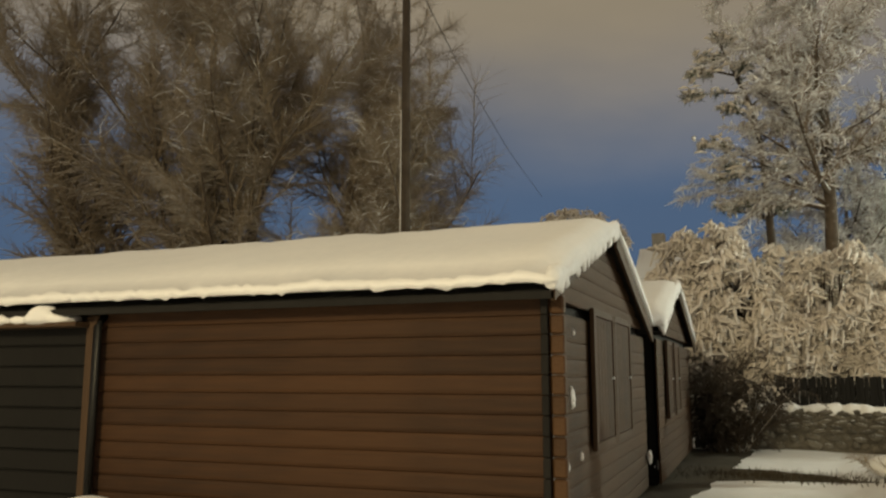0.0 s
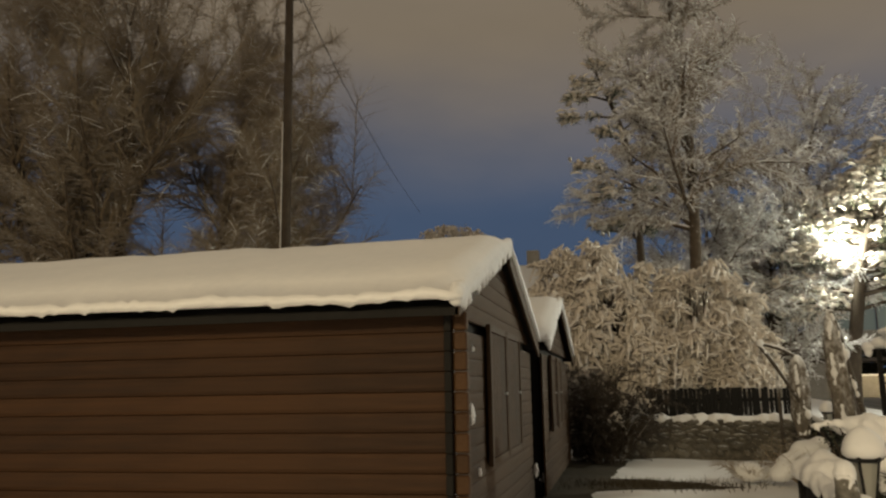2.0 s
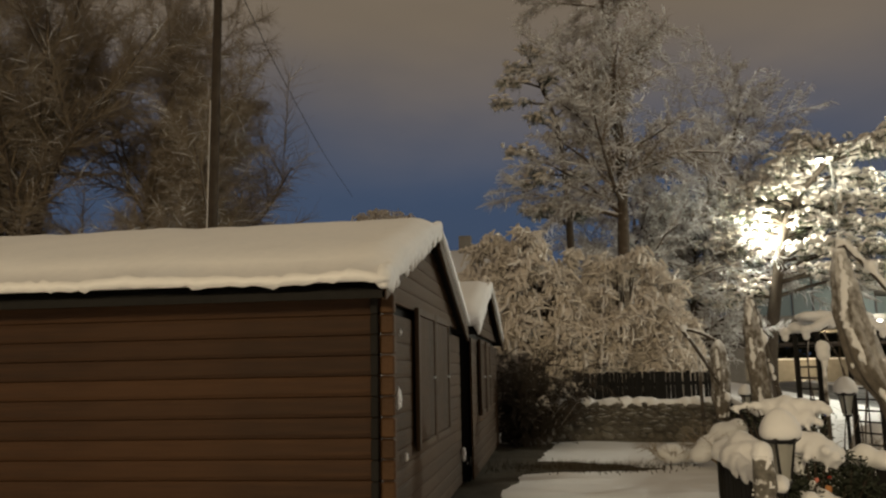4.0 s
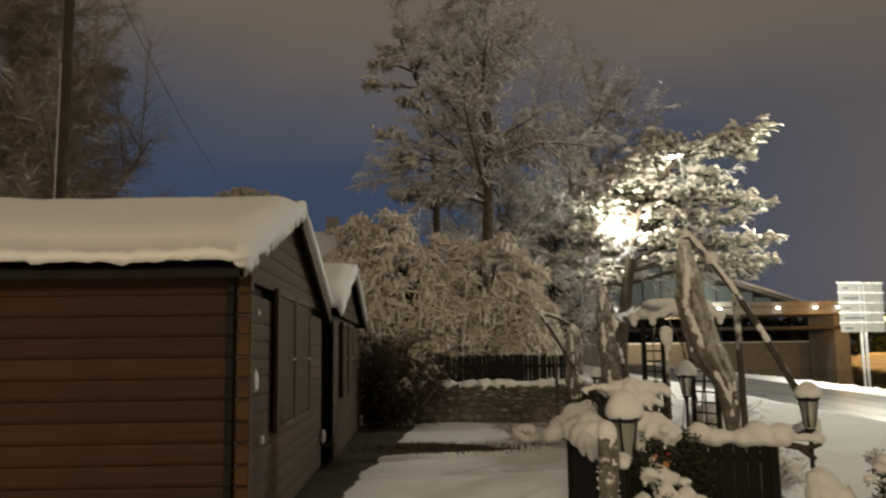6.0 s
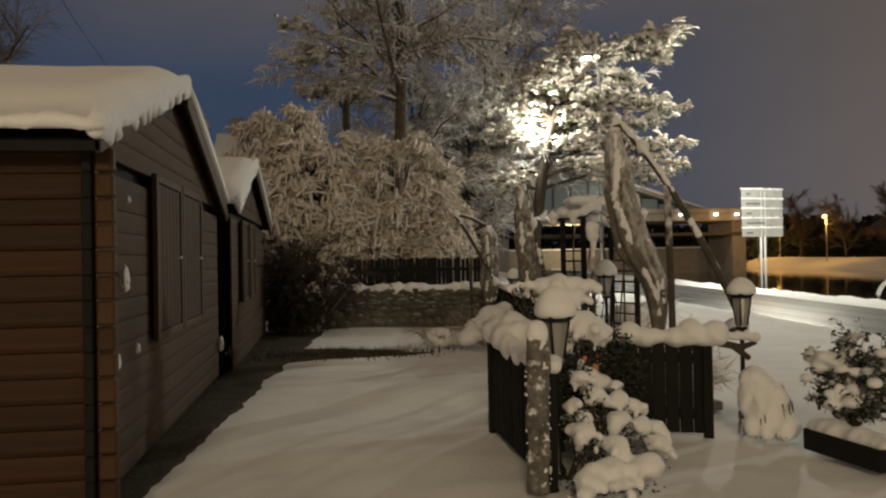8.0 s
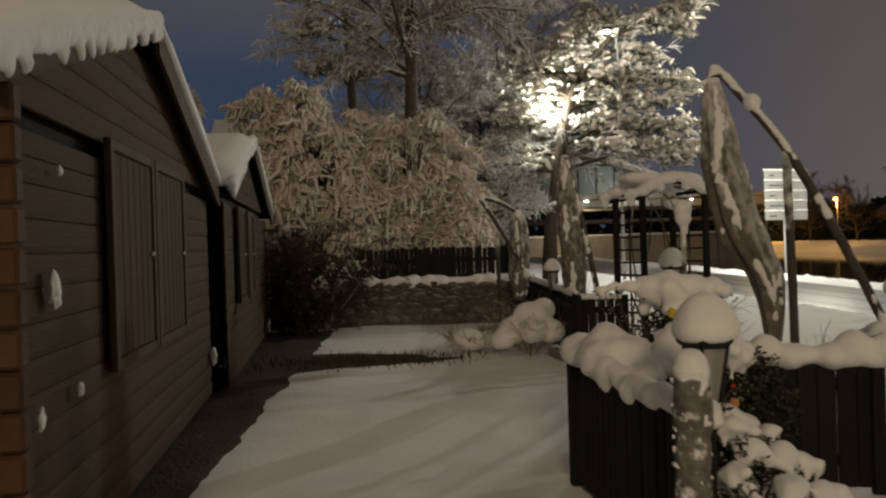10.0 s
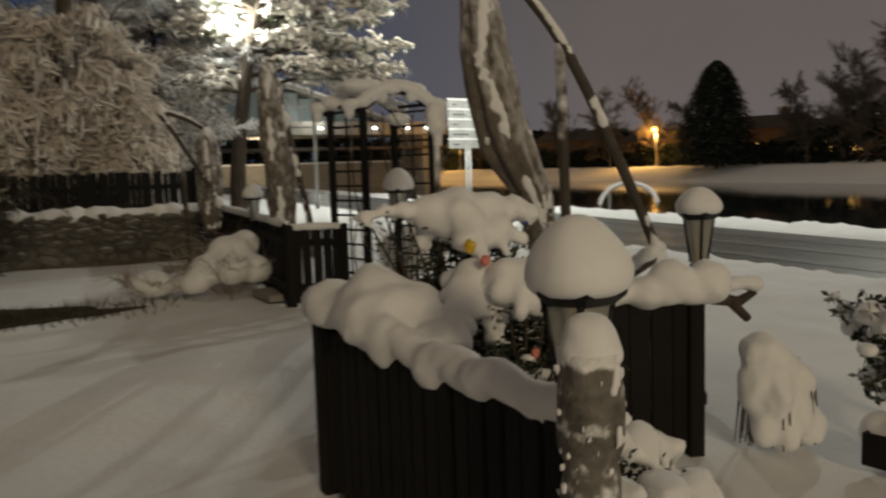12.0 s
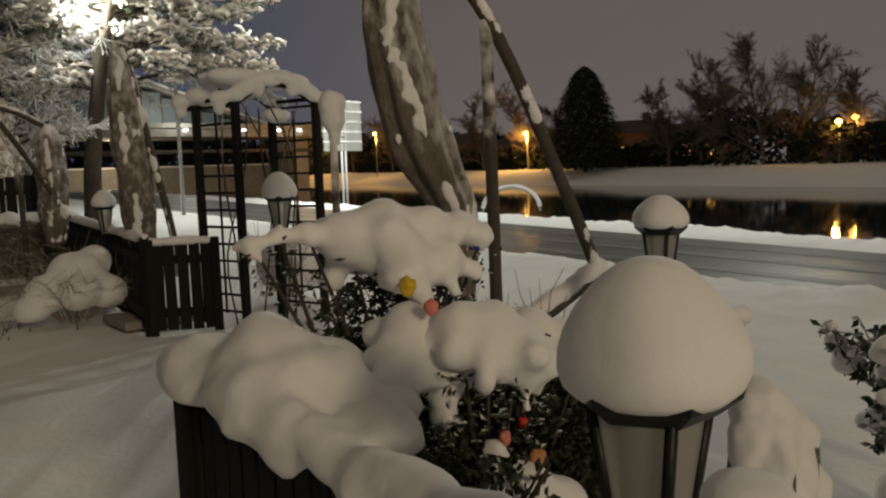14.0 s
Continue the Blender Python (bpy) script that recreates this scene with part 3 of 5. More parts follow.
    sn = roof_snow("roof_snow", x_back - 0.12, x_front + 0.15, y0 - 0.25, y_mid, y1 + 0.22, z_eave + 0.005, z_ridge, 0.19, t, seed)
    sn.matrix_basis = Matrix.Translation(off)
    # snow hanging over the near rake
    rr = random.Random(int(y0 * 10))
    rake = []
    for k in range(34):
        f = k / 33
        p = Vector((x_front + 0.11, y0 - 0.22 + (y_mid - y0 + 0.2) * f, z_eave - 0.02 + (z_ridge - z_eave) * f))
        r = 0.075 * (1 + 0.5 * noise.noise(Vector((f * 12, seed, 0))))
        rake.append((p.x, p.y, p.z + 0.045, 0.055, r, r))
        if rr.random() < 0.45:
            rake.append((p.x + 0.02, p.y, p.z - 0.04, 0.03, 0.04, 0.05))
    sn = drift("rake_snow", rake, t, "ragged snow hanging over the gable's edge", voxel=0.02, wob=0.3, smooth=4)
    sn.matrix_basis = Matrix.Translation(off)
    for (a, b, lo, hi) in windows:
        win = part("window", boxes((x_front + 0.030, x_front + 0.042, a, b, lo, hi)), GLASS, t, "dark unlit pane behind closed shutters")
        win.matrix_basis = Matrix.Translation(off)
        bm = boxes((x_front + 0.036, x_front + 0.075, a - 0.035, a + 0.035, lo - 0.05, hi + 0.05), (x_front + 0.036, x_front + 0.075, b - 0.035, b + 0.035, lo - 0.05, hi + 0.05),
                   (x_front + 0.036, x_front + 0.073, a + 0.036, b - 0.036, lo - 0.05, lo + 0.01), (x_front + 0.036, x_front + 0.073, a + 0.036, b - 0.036, hi - 0.01, hi + 0.05), bevel=0.006)
        part("frame", bm, BOARD, win)
        w = (b - a - 0.1) / 6
        for k in range(6):
            part("plank", boxes((x_front + 0.044, x_front + 0.064, a + 0.05 + k * w + 0.003, a + 0.05 + (k + 1) * w - 0.003, lo + 0.015, hi - 0.015), bevel=0.004), LOG_GABLE, win)
        part("latch", boxes((x_front + 0.066, x_front + 0.085, b - 0.13, b - 0.06, (lo + hi) / 2 - 0.012, (lo + hi) / 2 + 0.012), bevel=0.004), STEEL, win)
    return t, off


X_GABLE = -1.30
c1, off1 = cabin("reddish-brown log cabin with thick snow on its roof", 6.42, 11.25, 1.99, 2.78, -11.0, X_GABLE, -5.2, 1.0,
                 [(7.85, 8.80, 0.82, 1.90), (8.90, 9.85, 0.82, 1.90)], 8.84)
c2, off2 = cabin("dark brown log cabin standing behind the first one", 11.78, 16.8, 1.98, 2.75, -9.0, X_GABLE + 0.12, 0, 9.0,
                 [(12.5, 13.2, 0.85, 1.8), (13.5, 14.2, 0.85, 1.8)], 14.1)
# the first cabin's porch end, shade put into its near-black boards; its downpipe and ledge
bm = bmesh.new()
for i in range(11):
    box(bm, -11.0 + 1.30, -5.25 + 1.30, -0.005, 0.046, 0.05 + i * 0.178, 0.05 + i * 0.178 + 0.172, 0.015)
part("recessed_wall", bm, DARK, c1, "porch wall boards with shade put into their near-black colour")
tube_part("downpipe", [(-3.82, -0.10, 0.1), (-3.82, -0.10, 1.8), (-3.82, 0.0, 1.92)], 0.035, METAL, c1)
part("corner_post", boxes((-3.99, -3.86, -0.06, 0.06, 0.02, 1.9), bevel=0.01), BOARD, c1)
part("porch_ledge", boxes((-6.5, -3.95, -0.22, 0.3, 1.80, 1.84), bevel=0.006), BOARD, c1)
drift("ledge_snow", [(x - 1.30 + 1.30, -0.1 + R.uniform(-.05, .05), 1.87, 0.16, 0.15, 0.06) for x in (-6.3, -6.1, -5.85, -5.6, -5.35, -5.1, -4.85, -4.6, -4.4, -4.2)] + [(-4.35, -0.16, 1.9, 0.16, 0.13, 0.09)], c1)
# frozen snow stuck on the gable
for y, z, r in ((6.98, 1.235, 0.055), (7.0, 1.19, 0.04), (7.1, 1.71, 0.02), (7.28, 0.78, 0.03), (6.79, 0.75, 0.04), (11.3, 0.4, 0.07), (11.9, 0.25, 0.08)):
    bm = bmesh.new()
    ball(bm, (0, 0, 0), (r * 0.4, r * 0.8, r * 1.1), y, 0.5)
    ob = part("snow_splat", bm, SNOW, None, smooth=True)
    ob.location = (X_GABLE + 0.052, y, z)
    tagged(ob, "small splat of snow stuck on the cabin wall", "snow", "snow splats")
# a buried shrub before the long wall
m = thing("buried_pot", (-4.75, 5.95, 0), "garden pot buried under a snow heap by the cabin", "pot")
lathe("pot", [(0.16, 0), (0.2, 0.28), (0.23, 0.3), (0.23, 0.33)], ORANGE, m)
drift("snow_heap", [(0, 0, 0.36, 0.27, 0.24, 0.13), (0.16, 0.02, 0.34, 0.2, 0.2, 0.1), (-0.15, 0, 0.33, 0.2, 0.2, 0.1)], m)

# ---- trees ----
WILLOW = [(18, 0.53, 30, 0.06, -0.04, 0.10), (15, 0.46, 37, 0.09, -0.02, 0.08), (90, 0.30, 46, 0.13, 0.04, 0.02), (0, 0, 0, 0.16, 0.10, 0)]
FINE_SNOWY = [(40, 0.225, 58, 0.03, -0.02, 0.36), (15, 0.42, 42, 0.10, 0.02, 0.08), (62, 0.26, 48, 0.16, 0.05, 0.03), (0, 0, 0, 0.2, 0.10, 0)]
SPREADING = [(30, 0.46, 46, 0.06, -0.01, 0.22), (14, 0.42, 42, 0.12, 0.03, 0.10), (44, 0.26, 48, 0.16, 0.07, 0.03), (0, 0, 0, 0.2, 0.12, 0)]


class Pine(Tree):
    """A trunk along given points, with boughs that end in tufts of needles under snow."""

    def tuft(self, p, out, size, snow):
        for _ in range(13):
            d = (Vector([self.r.gauss(0, 1) for _ in range(3)]) + out * 0.9 + Vector((0, 0, 0.25))).normalized()
            L = size * self.r.uniform(0.6, 1.2)
            self.twig[0].append([tuple(p), tuple(p + d * L * 0.5), tuple(p + d * L + Vector((0, 0, -0.15 * L)))])
            self.twig[1].append((0.012, 0.011, 0.005))
        for _ in range(3 if self.r.random() < snow else 1):
            d = Vector((self.r.gauss(0, 1), self.r.gauss(0, 1), self.r.gauss(0, 0.25))).normalized() + out * 0.4
            c = p + Vector([self.r.gauss(0, size * 0.35) for _ in range(3)]) + Vector((0, 0, size * 0.32))
            L, w = size * self.r.uniform(0.35, 0.7), size * self.r.uniform(0.12, 0.30) * snow
            self.snow[0].append([tuple(c - d * L), tuple(c + Vector((0, 0, 0.15 * L))), tuple(c + d * L - Vector((0, 0, 0.35 * L)))])
            self.snow[1].append((w * 0.35, w, w * 0.35))

    def bough(self, a, tip, thick, spread, tufts, size, snow, start=0.35):
        side = (tip - a).cross(Vector((0, 0, 1)))
        mid = a.lerp(tip, 0.5) + Vector((0, 0, (tip - a).length * self.r.uniform(0.02, 0.14))) + side * self.r.uniform(-0.12, 0.12)
        pts = curve_pts([a, mid, tip], 4)
        n = len(pts) - 1
        tube(*self.wood, pts, [thick * (1 - 0.8 * i / n) for i in range(n + 1)], 5, cap=False)
        out = (tip - a).normalized()
        for _ in range(tufts):
            f = start + (1.02 - start) * self.r.random() ** 0.75
            i = min(int(f * n), n - 1)
            q = pts[i].lerp(pts[i + 1], f * n - i)
            w = spread * (0.45 + 0.75 * math.sin(math.pi * min(f, 0.9)))
            p = q + Vector((self.r.gauss(0, w), self.r.gauss(0, w), self.r.gauss(0, w * 0.32)))
            self.twig[0].append([tuple(q - out * 0.15), tuple(q.lerp(p, 0.6)), tuple(p)])
            self.twig[1].append((0.016, 0.012, 0.008))
            self.tuft(p, out, size * self.r.uniform(0.7, 1.2), snow)

    def make_pine(self, at, trunk, radius, tips, label, spread=0.4, tufts=26, size=0.28, snow=1.0, extra=0, group="snowy trees"):
        o = Vector(at)
        pts = curve_pts([Vector(p) - o for p in trunk], 6)
        n = len(pts) - 1
        tube(*self.wood, pts, [radius * (1 - 0.85 * i / n) for i in range(n + 1)], 9)
        tips = [Vector(t) - o for t in tips]
        for _ in range(extra):
            i = self.r.randrange(int(n * 0.4), n)
            a = self.r.uniform(-0.25, math.pi + 0.1)
            L = self.r.uniform(1.2, 2.9) * (1.25 - 0.7 * i / n)
            tips.append(pts[i] + Vector((math.cos(a) * L, math.sin(a) * L, self.r.uniform(-0.2, 0.55))))
        for tip in tips:
            near = [p for p in pts[int(n * 0.3):] if p.z < tip.z + 0.1] or [pts[int(n * 0.3)]]
            root = min(near, key=lambda p: (p - tip).length + 0.4 * abs(tip.z - 0.5 - p.z))
            self.bough(root, tip, max(0.02, radius * 0.28), spread, tufts, size, snow)
        t = thing("pine_tree", at, label, "tree", group)
        mesh("trunk", *self.wood, BARK, t, smooth=True)
        twig_mesh("crown", *self.twig, 3, NEEDLE, t, straight=True)
        twig_mesh("snow_load", *self.snow, 5, FROST, t, "snow lying on the needles")
        return t


def trees():
    for seed, at, hgt, rad, lean in ((11, (-20.1, 27.0), 18, 0.30, (0.03, 0)), (12, (-15.2, 29.5), 14.5, 0.26, (0.10, 0)), (14, (-26.5, 26), 16, 0.32, (0.0, 0)), (16, (-17.6, 25.5), 15.5, 0.24, (0.12, 0))):
        Tree(seed).make((*at, 0), WILLOW, hgt, rad, "tall bare willow with frosted brown twigs", lean, twig=TWIG, load=0.04, load_level=3, size=0.012, least=0.0068, straight=True, group="bare willows behind the cabins")
    Tree(13).make((-10.4, 25.4, 0), [(20, 0.46, 34, 0.05, -0.03, 0.12), *WILLOW[1:]], 10.8, 0.2, "round bare willow with frosted twigs beside the pole", (0.0, 0), twig=TWIG, load=0.06, load_level=3, size=0.012, least=0.0068, straight=True, group="bare willows behind the cabins")
    # slender pine: bare stem, knots of needles out to one side
    Pine(21).make_pine((0.55, 24.0, 0), [(0.55, 24, -0.1), (0.58, 24, 3.0), (0.50, 24, 6.5), (0.30, 24, 8.4), (-0.1, 24, 9.6), (-0.4, 24, 10.4)], 0.15,
                       [(-0.5, 24, 10.75), (-0.9, 24.1, 10.2), (-1.35, 23.9, 9.7), (-1.6, 24, 9.15), (-1.0, 23.7, 6.6), (-1.15, 24.2, 7.7), (-0.85, 24, 5.9), (0.2, 23.5, 9.7), (0.95, 24.2, 9.1), (1.2, 23.8, 8.0), (1.0, 24, 6.9), (-0.4, 23.4, 8.5), (-0.6, 24.3, 7.1), (0.4, 24.6, 8.2), (-0.2, 23.5, 5.9), (1.0, 24.2, 5.8)],
                       "slender pine with snow-laden tufts", 0.17, 17, 0.21, 0.9)
    Tree(22).make((1.74, 23.0, 0), FINE_SNOWY, 14.8, 0.21, "tall bare tree carrying snow on every twig", (0.022, 0), load=0.36, load_level=2, size=0.013, least=0.0065, straight=True)
    Tree(23).make((4.7, 33.5, 0), SPREADING, 11.6, 0.2, "spreading bare tree carrying snow on its twigs", (0.14, 0), load=0.4, load_level=2, size=0.015, least=0.007, straight=True)
    Tree(26).make((4.9, 32.2, 0), SPREADING, 7.2, 0.15, "low bare tree laden with snow behind the garden wall", (0.05, 0), load=0.6, load_level=2, size=0.022, least=0.008, straight=True, bark=BARK)
    Tree(27).make((3.0, 30.5, 0), SPREADING, 8.4, 0.16, "bare tree laden with snow behind the bushes", (0.08, 0), load=0.5, load_level=2, size=0.018, least=0.008, straight=True)
    Pine(24).make_pine((7.2, 30.0, 0), [(7.2, 30, -0.1), (7.3, 30, 1.8), (7.75, 30, 4.6), (8.15, 30, 6.2), (8.85, 30, 7.5), (9.9, 30, 8.5), (10.9, 30, 8.9)], 0.27,
                       [(12.9, 30, 9.4), (12.2, 29.6, 9.0), (12.1, 29.3, 8.3), (11.6, 30.6, 7.6), (12.85, 30.5, 6.7), (12.3, 29.4, 6.4), (13.0, 29.5, 5.25), (12.4, 30.3, 5.0), (12.75, 30, 4.35), (11.8, 29.5, 4.0), (11.5, 29, 6.0), (11.0, 30.5, 5.2), (10.6, 29, 4.4), (10.2, 31, 6.6), (6.1, 30.9, 5.7), (5.3, 31, 4.7), (4.9, 31, 3.9), (6.2, 31.3, 6.7), (5.8, 30.6, 3.4), (6.3, 31.2, 4.3), (6.7, 30.9, 7.4), (9.4, 29.2, 5.2), (8.9, 32, 6.3), (7.2, 32, 5.8), (7.1, 31.7, 6.7), (8.3, 31.8, 6.0), (7.6, 32.1, 5.3), (8.5, 31.6, 7.0), (7.0, 31.4, 5.2), (6.5, 31.6, 6.1)],
                       "leaning pine laden with snow beside the street lamp", 0.36, 34, 0.30, 1.15, extra=26)


trees()


def big_bush(at, seed, n, height, spread, label, load, size, name="snowy_bush", material=None, thick=0.02):
    """Arching stems that bend over under their snow."""
    t = Tree(seed)
    t.burden, t.burden_level, t.size, t.least, t.swag = load, 2, size, 0.006, 1.2
    for i in range(n):
        a, q = t.r.uniform(0, 2 * math.pi), t.r.uniform(0.1, 1) ** 0.6
        d = Vector((math.cos(a) * q * spread, math.sin(a) * q * spread, height * 0.85))
        s = Vector((math.cos(a) * q * 0.5 * spread, math.sin(a) * q * 0.3 * spread, -0.05))
        t.grow(s, d, height * t.r.uniform(0.65, 1.1), thick, 1, [None, (18, 0.31, 50, 0.12, 0.11, 0.12), (38, 0.17, 62, 0.36, 0.4, 0.02), (0, 0, 0, 0.45, 0.5, 0)])
    ob = thing(name, at, label, "bush", "snowy bushes")
    tagged(mesh("stem_mass", *t.wood, BARK_SNOW, ob, smooth=True), kind="stuff")
    twig_mesh("branchwork", *t.twig, 3, material or TWIG_SNOW, ob, straight=True)
    if load:
        twig_mesh("snow_load", *t.snow, 3, FROST, ob, "frosty snow lying on the twigs")
    return ob


def dome_bush(at, seed, domes, clumps, sprays, label, size=0.050, name="snowy_bush", reach=0.36):
    """A rounded thicket: drooping sprays in clumps over the given domes (x, y, z, rx, ry, rz)."""
    t = Tree(seed)
    r = t.r
    for k in range(clumps):
        x, y, z, rx, ry, rz = domes[k % len(domes)]
        while True:
            n = Vector([r.gauss(0, 1) for _ in range(3)]).normalized()
            if n.z > -0.75:
                break
        q = r.uniform(0.62, 1.0)
        c = Vector((x + n.x * rx * q, y + n.y * ry * q, max(z + n.z * rz * q, 0.5)))
        base = Vector((c.x * 0.35 + r.uniform(-.2, .2), c.y * 0.3, -0.05))
        tube(*t.wood, curve_pts([base, base.lerp(c, 0.55) + Vector((0, 0, 0.25 * c.z)), c], 4), [0.026 - 0.002 * i for i in range(9)], 4, cap=False)
        big = r.uniform(0.6, 1.35)
        for _ in range(sprays):
            d = (n * 0.7 + Vector([r.gauss(0, 0.75) for _ in range(3)]) + Vector((0, 0, 0.35))).normalized()
            L = reach * big * r.uniform(0.35, 1.0)
            s = c + Vector([r.gauss(0, 0.09 * big) for _ in range(3)])
            m = s + d * L * 0.55 + Vector((0, 0, 0.06))
            e = s + d * L * 0.85 + Vector((r.gauss(0, 0.18 * L), r.gauss(0, 0.18 * L), -L * r.uniform(0.1, 0.75)))
            t.twig[0].append([tuple(s), tuple(m), tuple(e)])
            t.twig[1].append((0.009, 0.008, 0.005))
            w = size * r.uniform(0.45, 1.25)
            up = Vector((0, 0, w * 0.6))
            t.snow[0].append([tuple(s.lerp(m, 0.3) + up), tuple(m + up), tuple(e + up * 0.6)])
            t.snow[1].append((w * 0.6, w, w * 0.45))
            for _ in range(2):
                f = r.uniform(0.3, 1)
                a = m.lerp(e, f)
                b = a + Vector((r.gauss(0, 0.12), r.gauss(0, 0.12), r.uniform(-0.16, 0.02)))
                t.twig[0].append([tuple(a), tuple(a.lerp(b, 0.5) + Vector((0, 0, 0.02))), tuple(b)])
                t.twig[1].append((0.006, 0.005, 0.004))
                if r.random() < 0.6:
                    t.snow[0].append([tuple(a + up * 0.6), tuple(a.lerp(b, 0.5) + up * 0.8), tuple(b + up * 0.3)])
                    t.snow[1].append((w * 0.45, w * 0.6, w * 0.3))
    ob = thing(name, at, label, "bush", "snowy bushes")
    tagged(mesh("stem_mass", *t.wood, BARK, ob, smooth=True), kind="stuff")
    twig_mesh("branchwork", *t.twig, 3, TWIG_SNOW, ob)
    twig_mesh("snow_load", *t.snow, 4, FROST, ob, "frosty snow lying on the twigs")
    return ob


dome_bush((-0.7, 20.9, 0), 31, [(0, 0, 2.7, 1.75, 1.5, 1.95), (-1.0, -0.2, 2.2, 0.85, 1.1, 1.6)], 330, 40, "huge rounded bush bowed down by snow")
dome_bush((1.5, 20.9, 0), 32, [(0, 0, 2.45, 1.45, 1.4, 1.6), (0.9, -0.2, 1.85, 0.85, 1.1, 1.15), (-0.9, -0.4, 1.9, 1.0, 1.1, 1.0)], 300, 40, "rounded bush bowed down by snow")
dome_bush((-8.3, 42.0, 0), 33, [(0, 0, 8.0, 2.3, 1.8, 2.0)], 70, 22, "far round treetop white with snow", 0.05, "snowy_tree", 0.8)
big_bush((-0.5, 17.2, 0), 34, 26, 1.9, 0.55, "dark tangled bush at the cabin's end", 0, 0.04, material=BARK, thick=0.016)
big_bush((-0.75, 17.6, 0), 35, 14, 1.5, 0.5, "dark tangled bush by the stone wall", 0.2, 0.02, material=BARK, thick=0.016)


# ---- garden end: stone wall, dark fences ----
def stone_wall():
    t = thing("stone_wall", (0, 18, 0), "low rubble stone wall capped with snow", "wall", kind="structure")
    t.name = "wall_garden_end"
    rr = random.Random(5)
    part("core", boxes((-1.2, 3.5, -0.13, 0.13, -0.1, 0.68)), STONE, t)
    shared = []
    for k in range(6):
        bm = bmesh.new()
        bmesh.ops.create_icosphere(bm, subdivisions=1, radius=0.5)
        for v in bm.verts:
            v.co *= 1 + rr.uniform(-0.14, 0.1)
        me = bpy.data.meshes.new("stone")
        bm.to_mesh(me)
        bm.free()
        me.materials.append(STONE)
        shared.append(me)
    z = 0.06
    while z < 0.7:
        x, hh = -1.2, rr.uniform(0.08, 0.16)
        while x < 3.45:
            w = rr.uniform(0.09, 0.34)
            ob = new("stone", rr.choice(shared))
            ob.parent = t
            ob.matrix_basis = pose(x + w / 2, -0.12 + rr.uniform(-0.02, 0.02), z + rr.uniform(-0.03, 0.03), 0, rr.uniform(-22, 22), 0) @ Matrix.Diagonal((w * 1.1, rr.uniform(0.12, 0.2), hh * rr.uniform(0.9, 1.4), 1))
            x += w
        z += hh * 0.93
    drift("cap_snow", snow_line((-1.2, -0.02, 0.72), (3.5, -0.02, 0.70), 0.13, 0.11, 0.2) + [(1.35, -0.03, 0.76, 0.10), (0.3, -0.02, 0.76, 0.09)], t, voxel=0.03)


stone_wall()


def picket_fence(name, a, b, height, label, gap=0.02, width=0.075, snow=True, group="dark picket fences", material=None, snow_r=0.06):
    """A fence of upright boards from a to b with two rails and end posts."""
    a, b = Vector((*a, 0)), Vector((*b, 0))
    L = (b - a).length
    t = thing(name, a, label, "fence", group, turn=math.degrees(math.atan2(b.y - a.y, b.x - a.x)))
    rr = random.Random(int(L * 1000))
    n = int(L / (width + gap))
    width = (L - gap) / n - gap
    lean = 0.8 if gap > 0.005 else 0.1
    me = None
    for i in range(n):
        if me is None:
            bm = bmesh.new()
            box(bm, 0, width, -0.011, 0.011, 0, 1, 0.004)
            me = bpy.data.meshes.new("picket")
            bm.to_mesh(me)
            bm.free()
            me.materials.append(material or DARK)
        ob = new("picket", me)
        ob.parent = t
        ob.matrix_basis = pose(i * (width + gap) + gap, rr.uniform(-0.004, 0.004), 0.0, 0, rr.uniform(-lean, lean), 0) @ Matrix.Diagonal((1, 1, height * rr.uniform(0.96, 1.0), 1))
    for z in (height * 0.2, height * 0.8):
        part("rail", boxes((0, L, 0.012, 0.045, z - 0.035, z + 0.035), bevel=0.004), material or DARK, t)
    for x in (-0.03, L - 0.03):
        part("post", boxes((x, x + 0.07, -0.035, 0.035, -0.1, height + 0.03), bevel=0.008), material or DARK, t)
    if snow:
        drift("fence_snow", snow_line((0, 0, height + 0.01), (L, 0, height + 0.01), snow_r, snow_r * 0.8, 0.35), t, "snow resting on the fence", voxel=0.028)
    return t


picket_fence("picket_fence", (0.35, 18.95), (3.3, 19.0), 1.34, "tall dark board fence behind the stone wall", gap=0.007, snow=False)
picket_fence("picket_fence", (2.62, 12.42), (3.08, 12.2), 0.72, "dark garden gate with light between its boards", gap=0.014, snow_r=0.04)
picket_fence("picket_fence", (2.60, 12.45), (3.35, 17.9), 0.75, "dark picket fence along the garden's side", gap=0.016, snow_r=0.05)


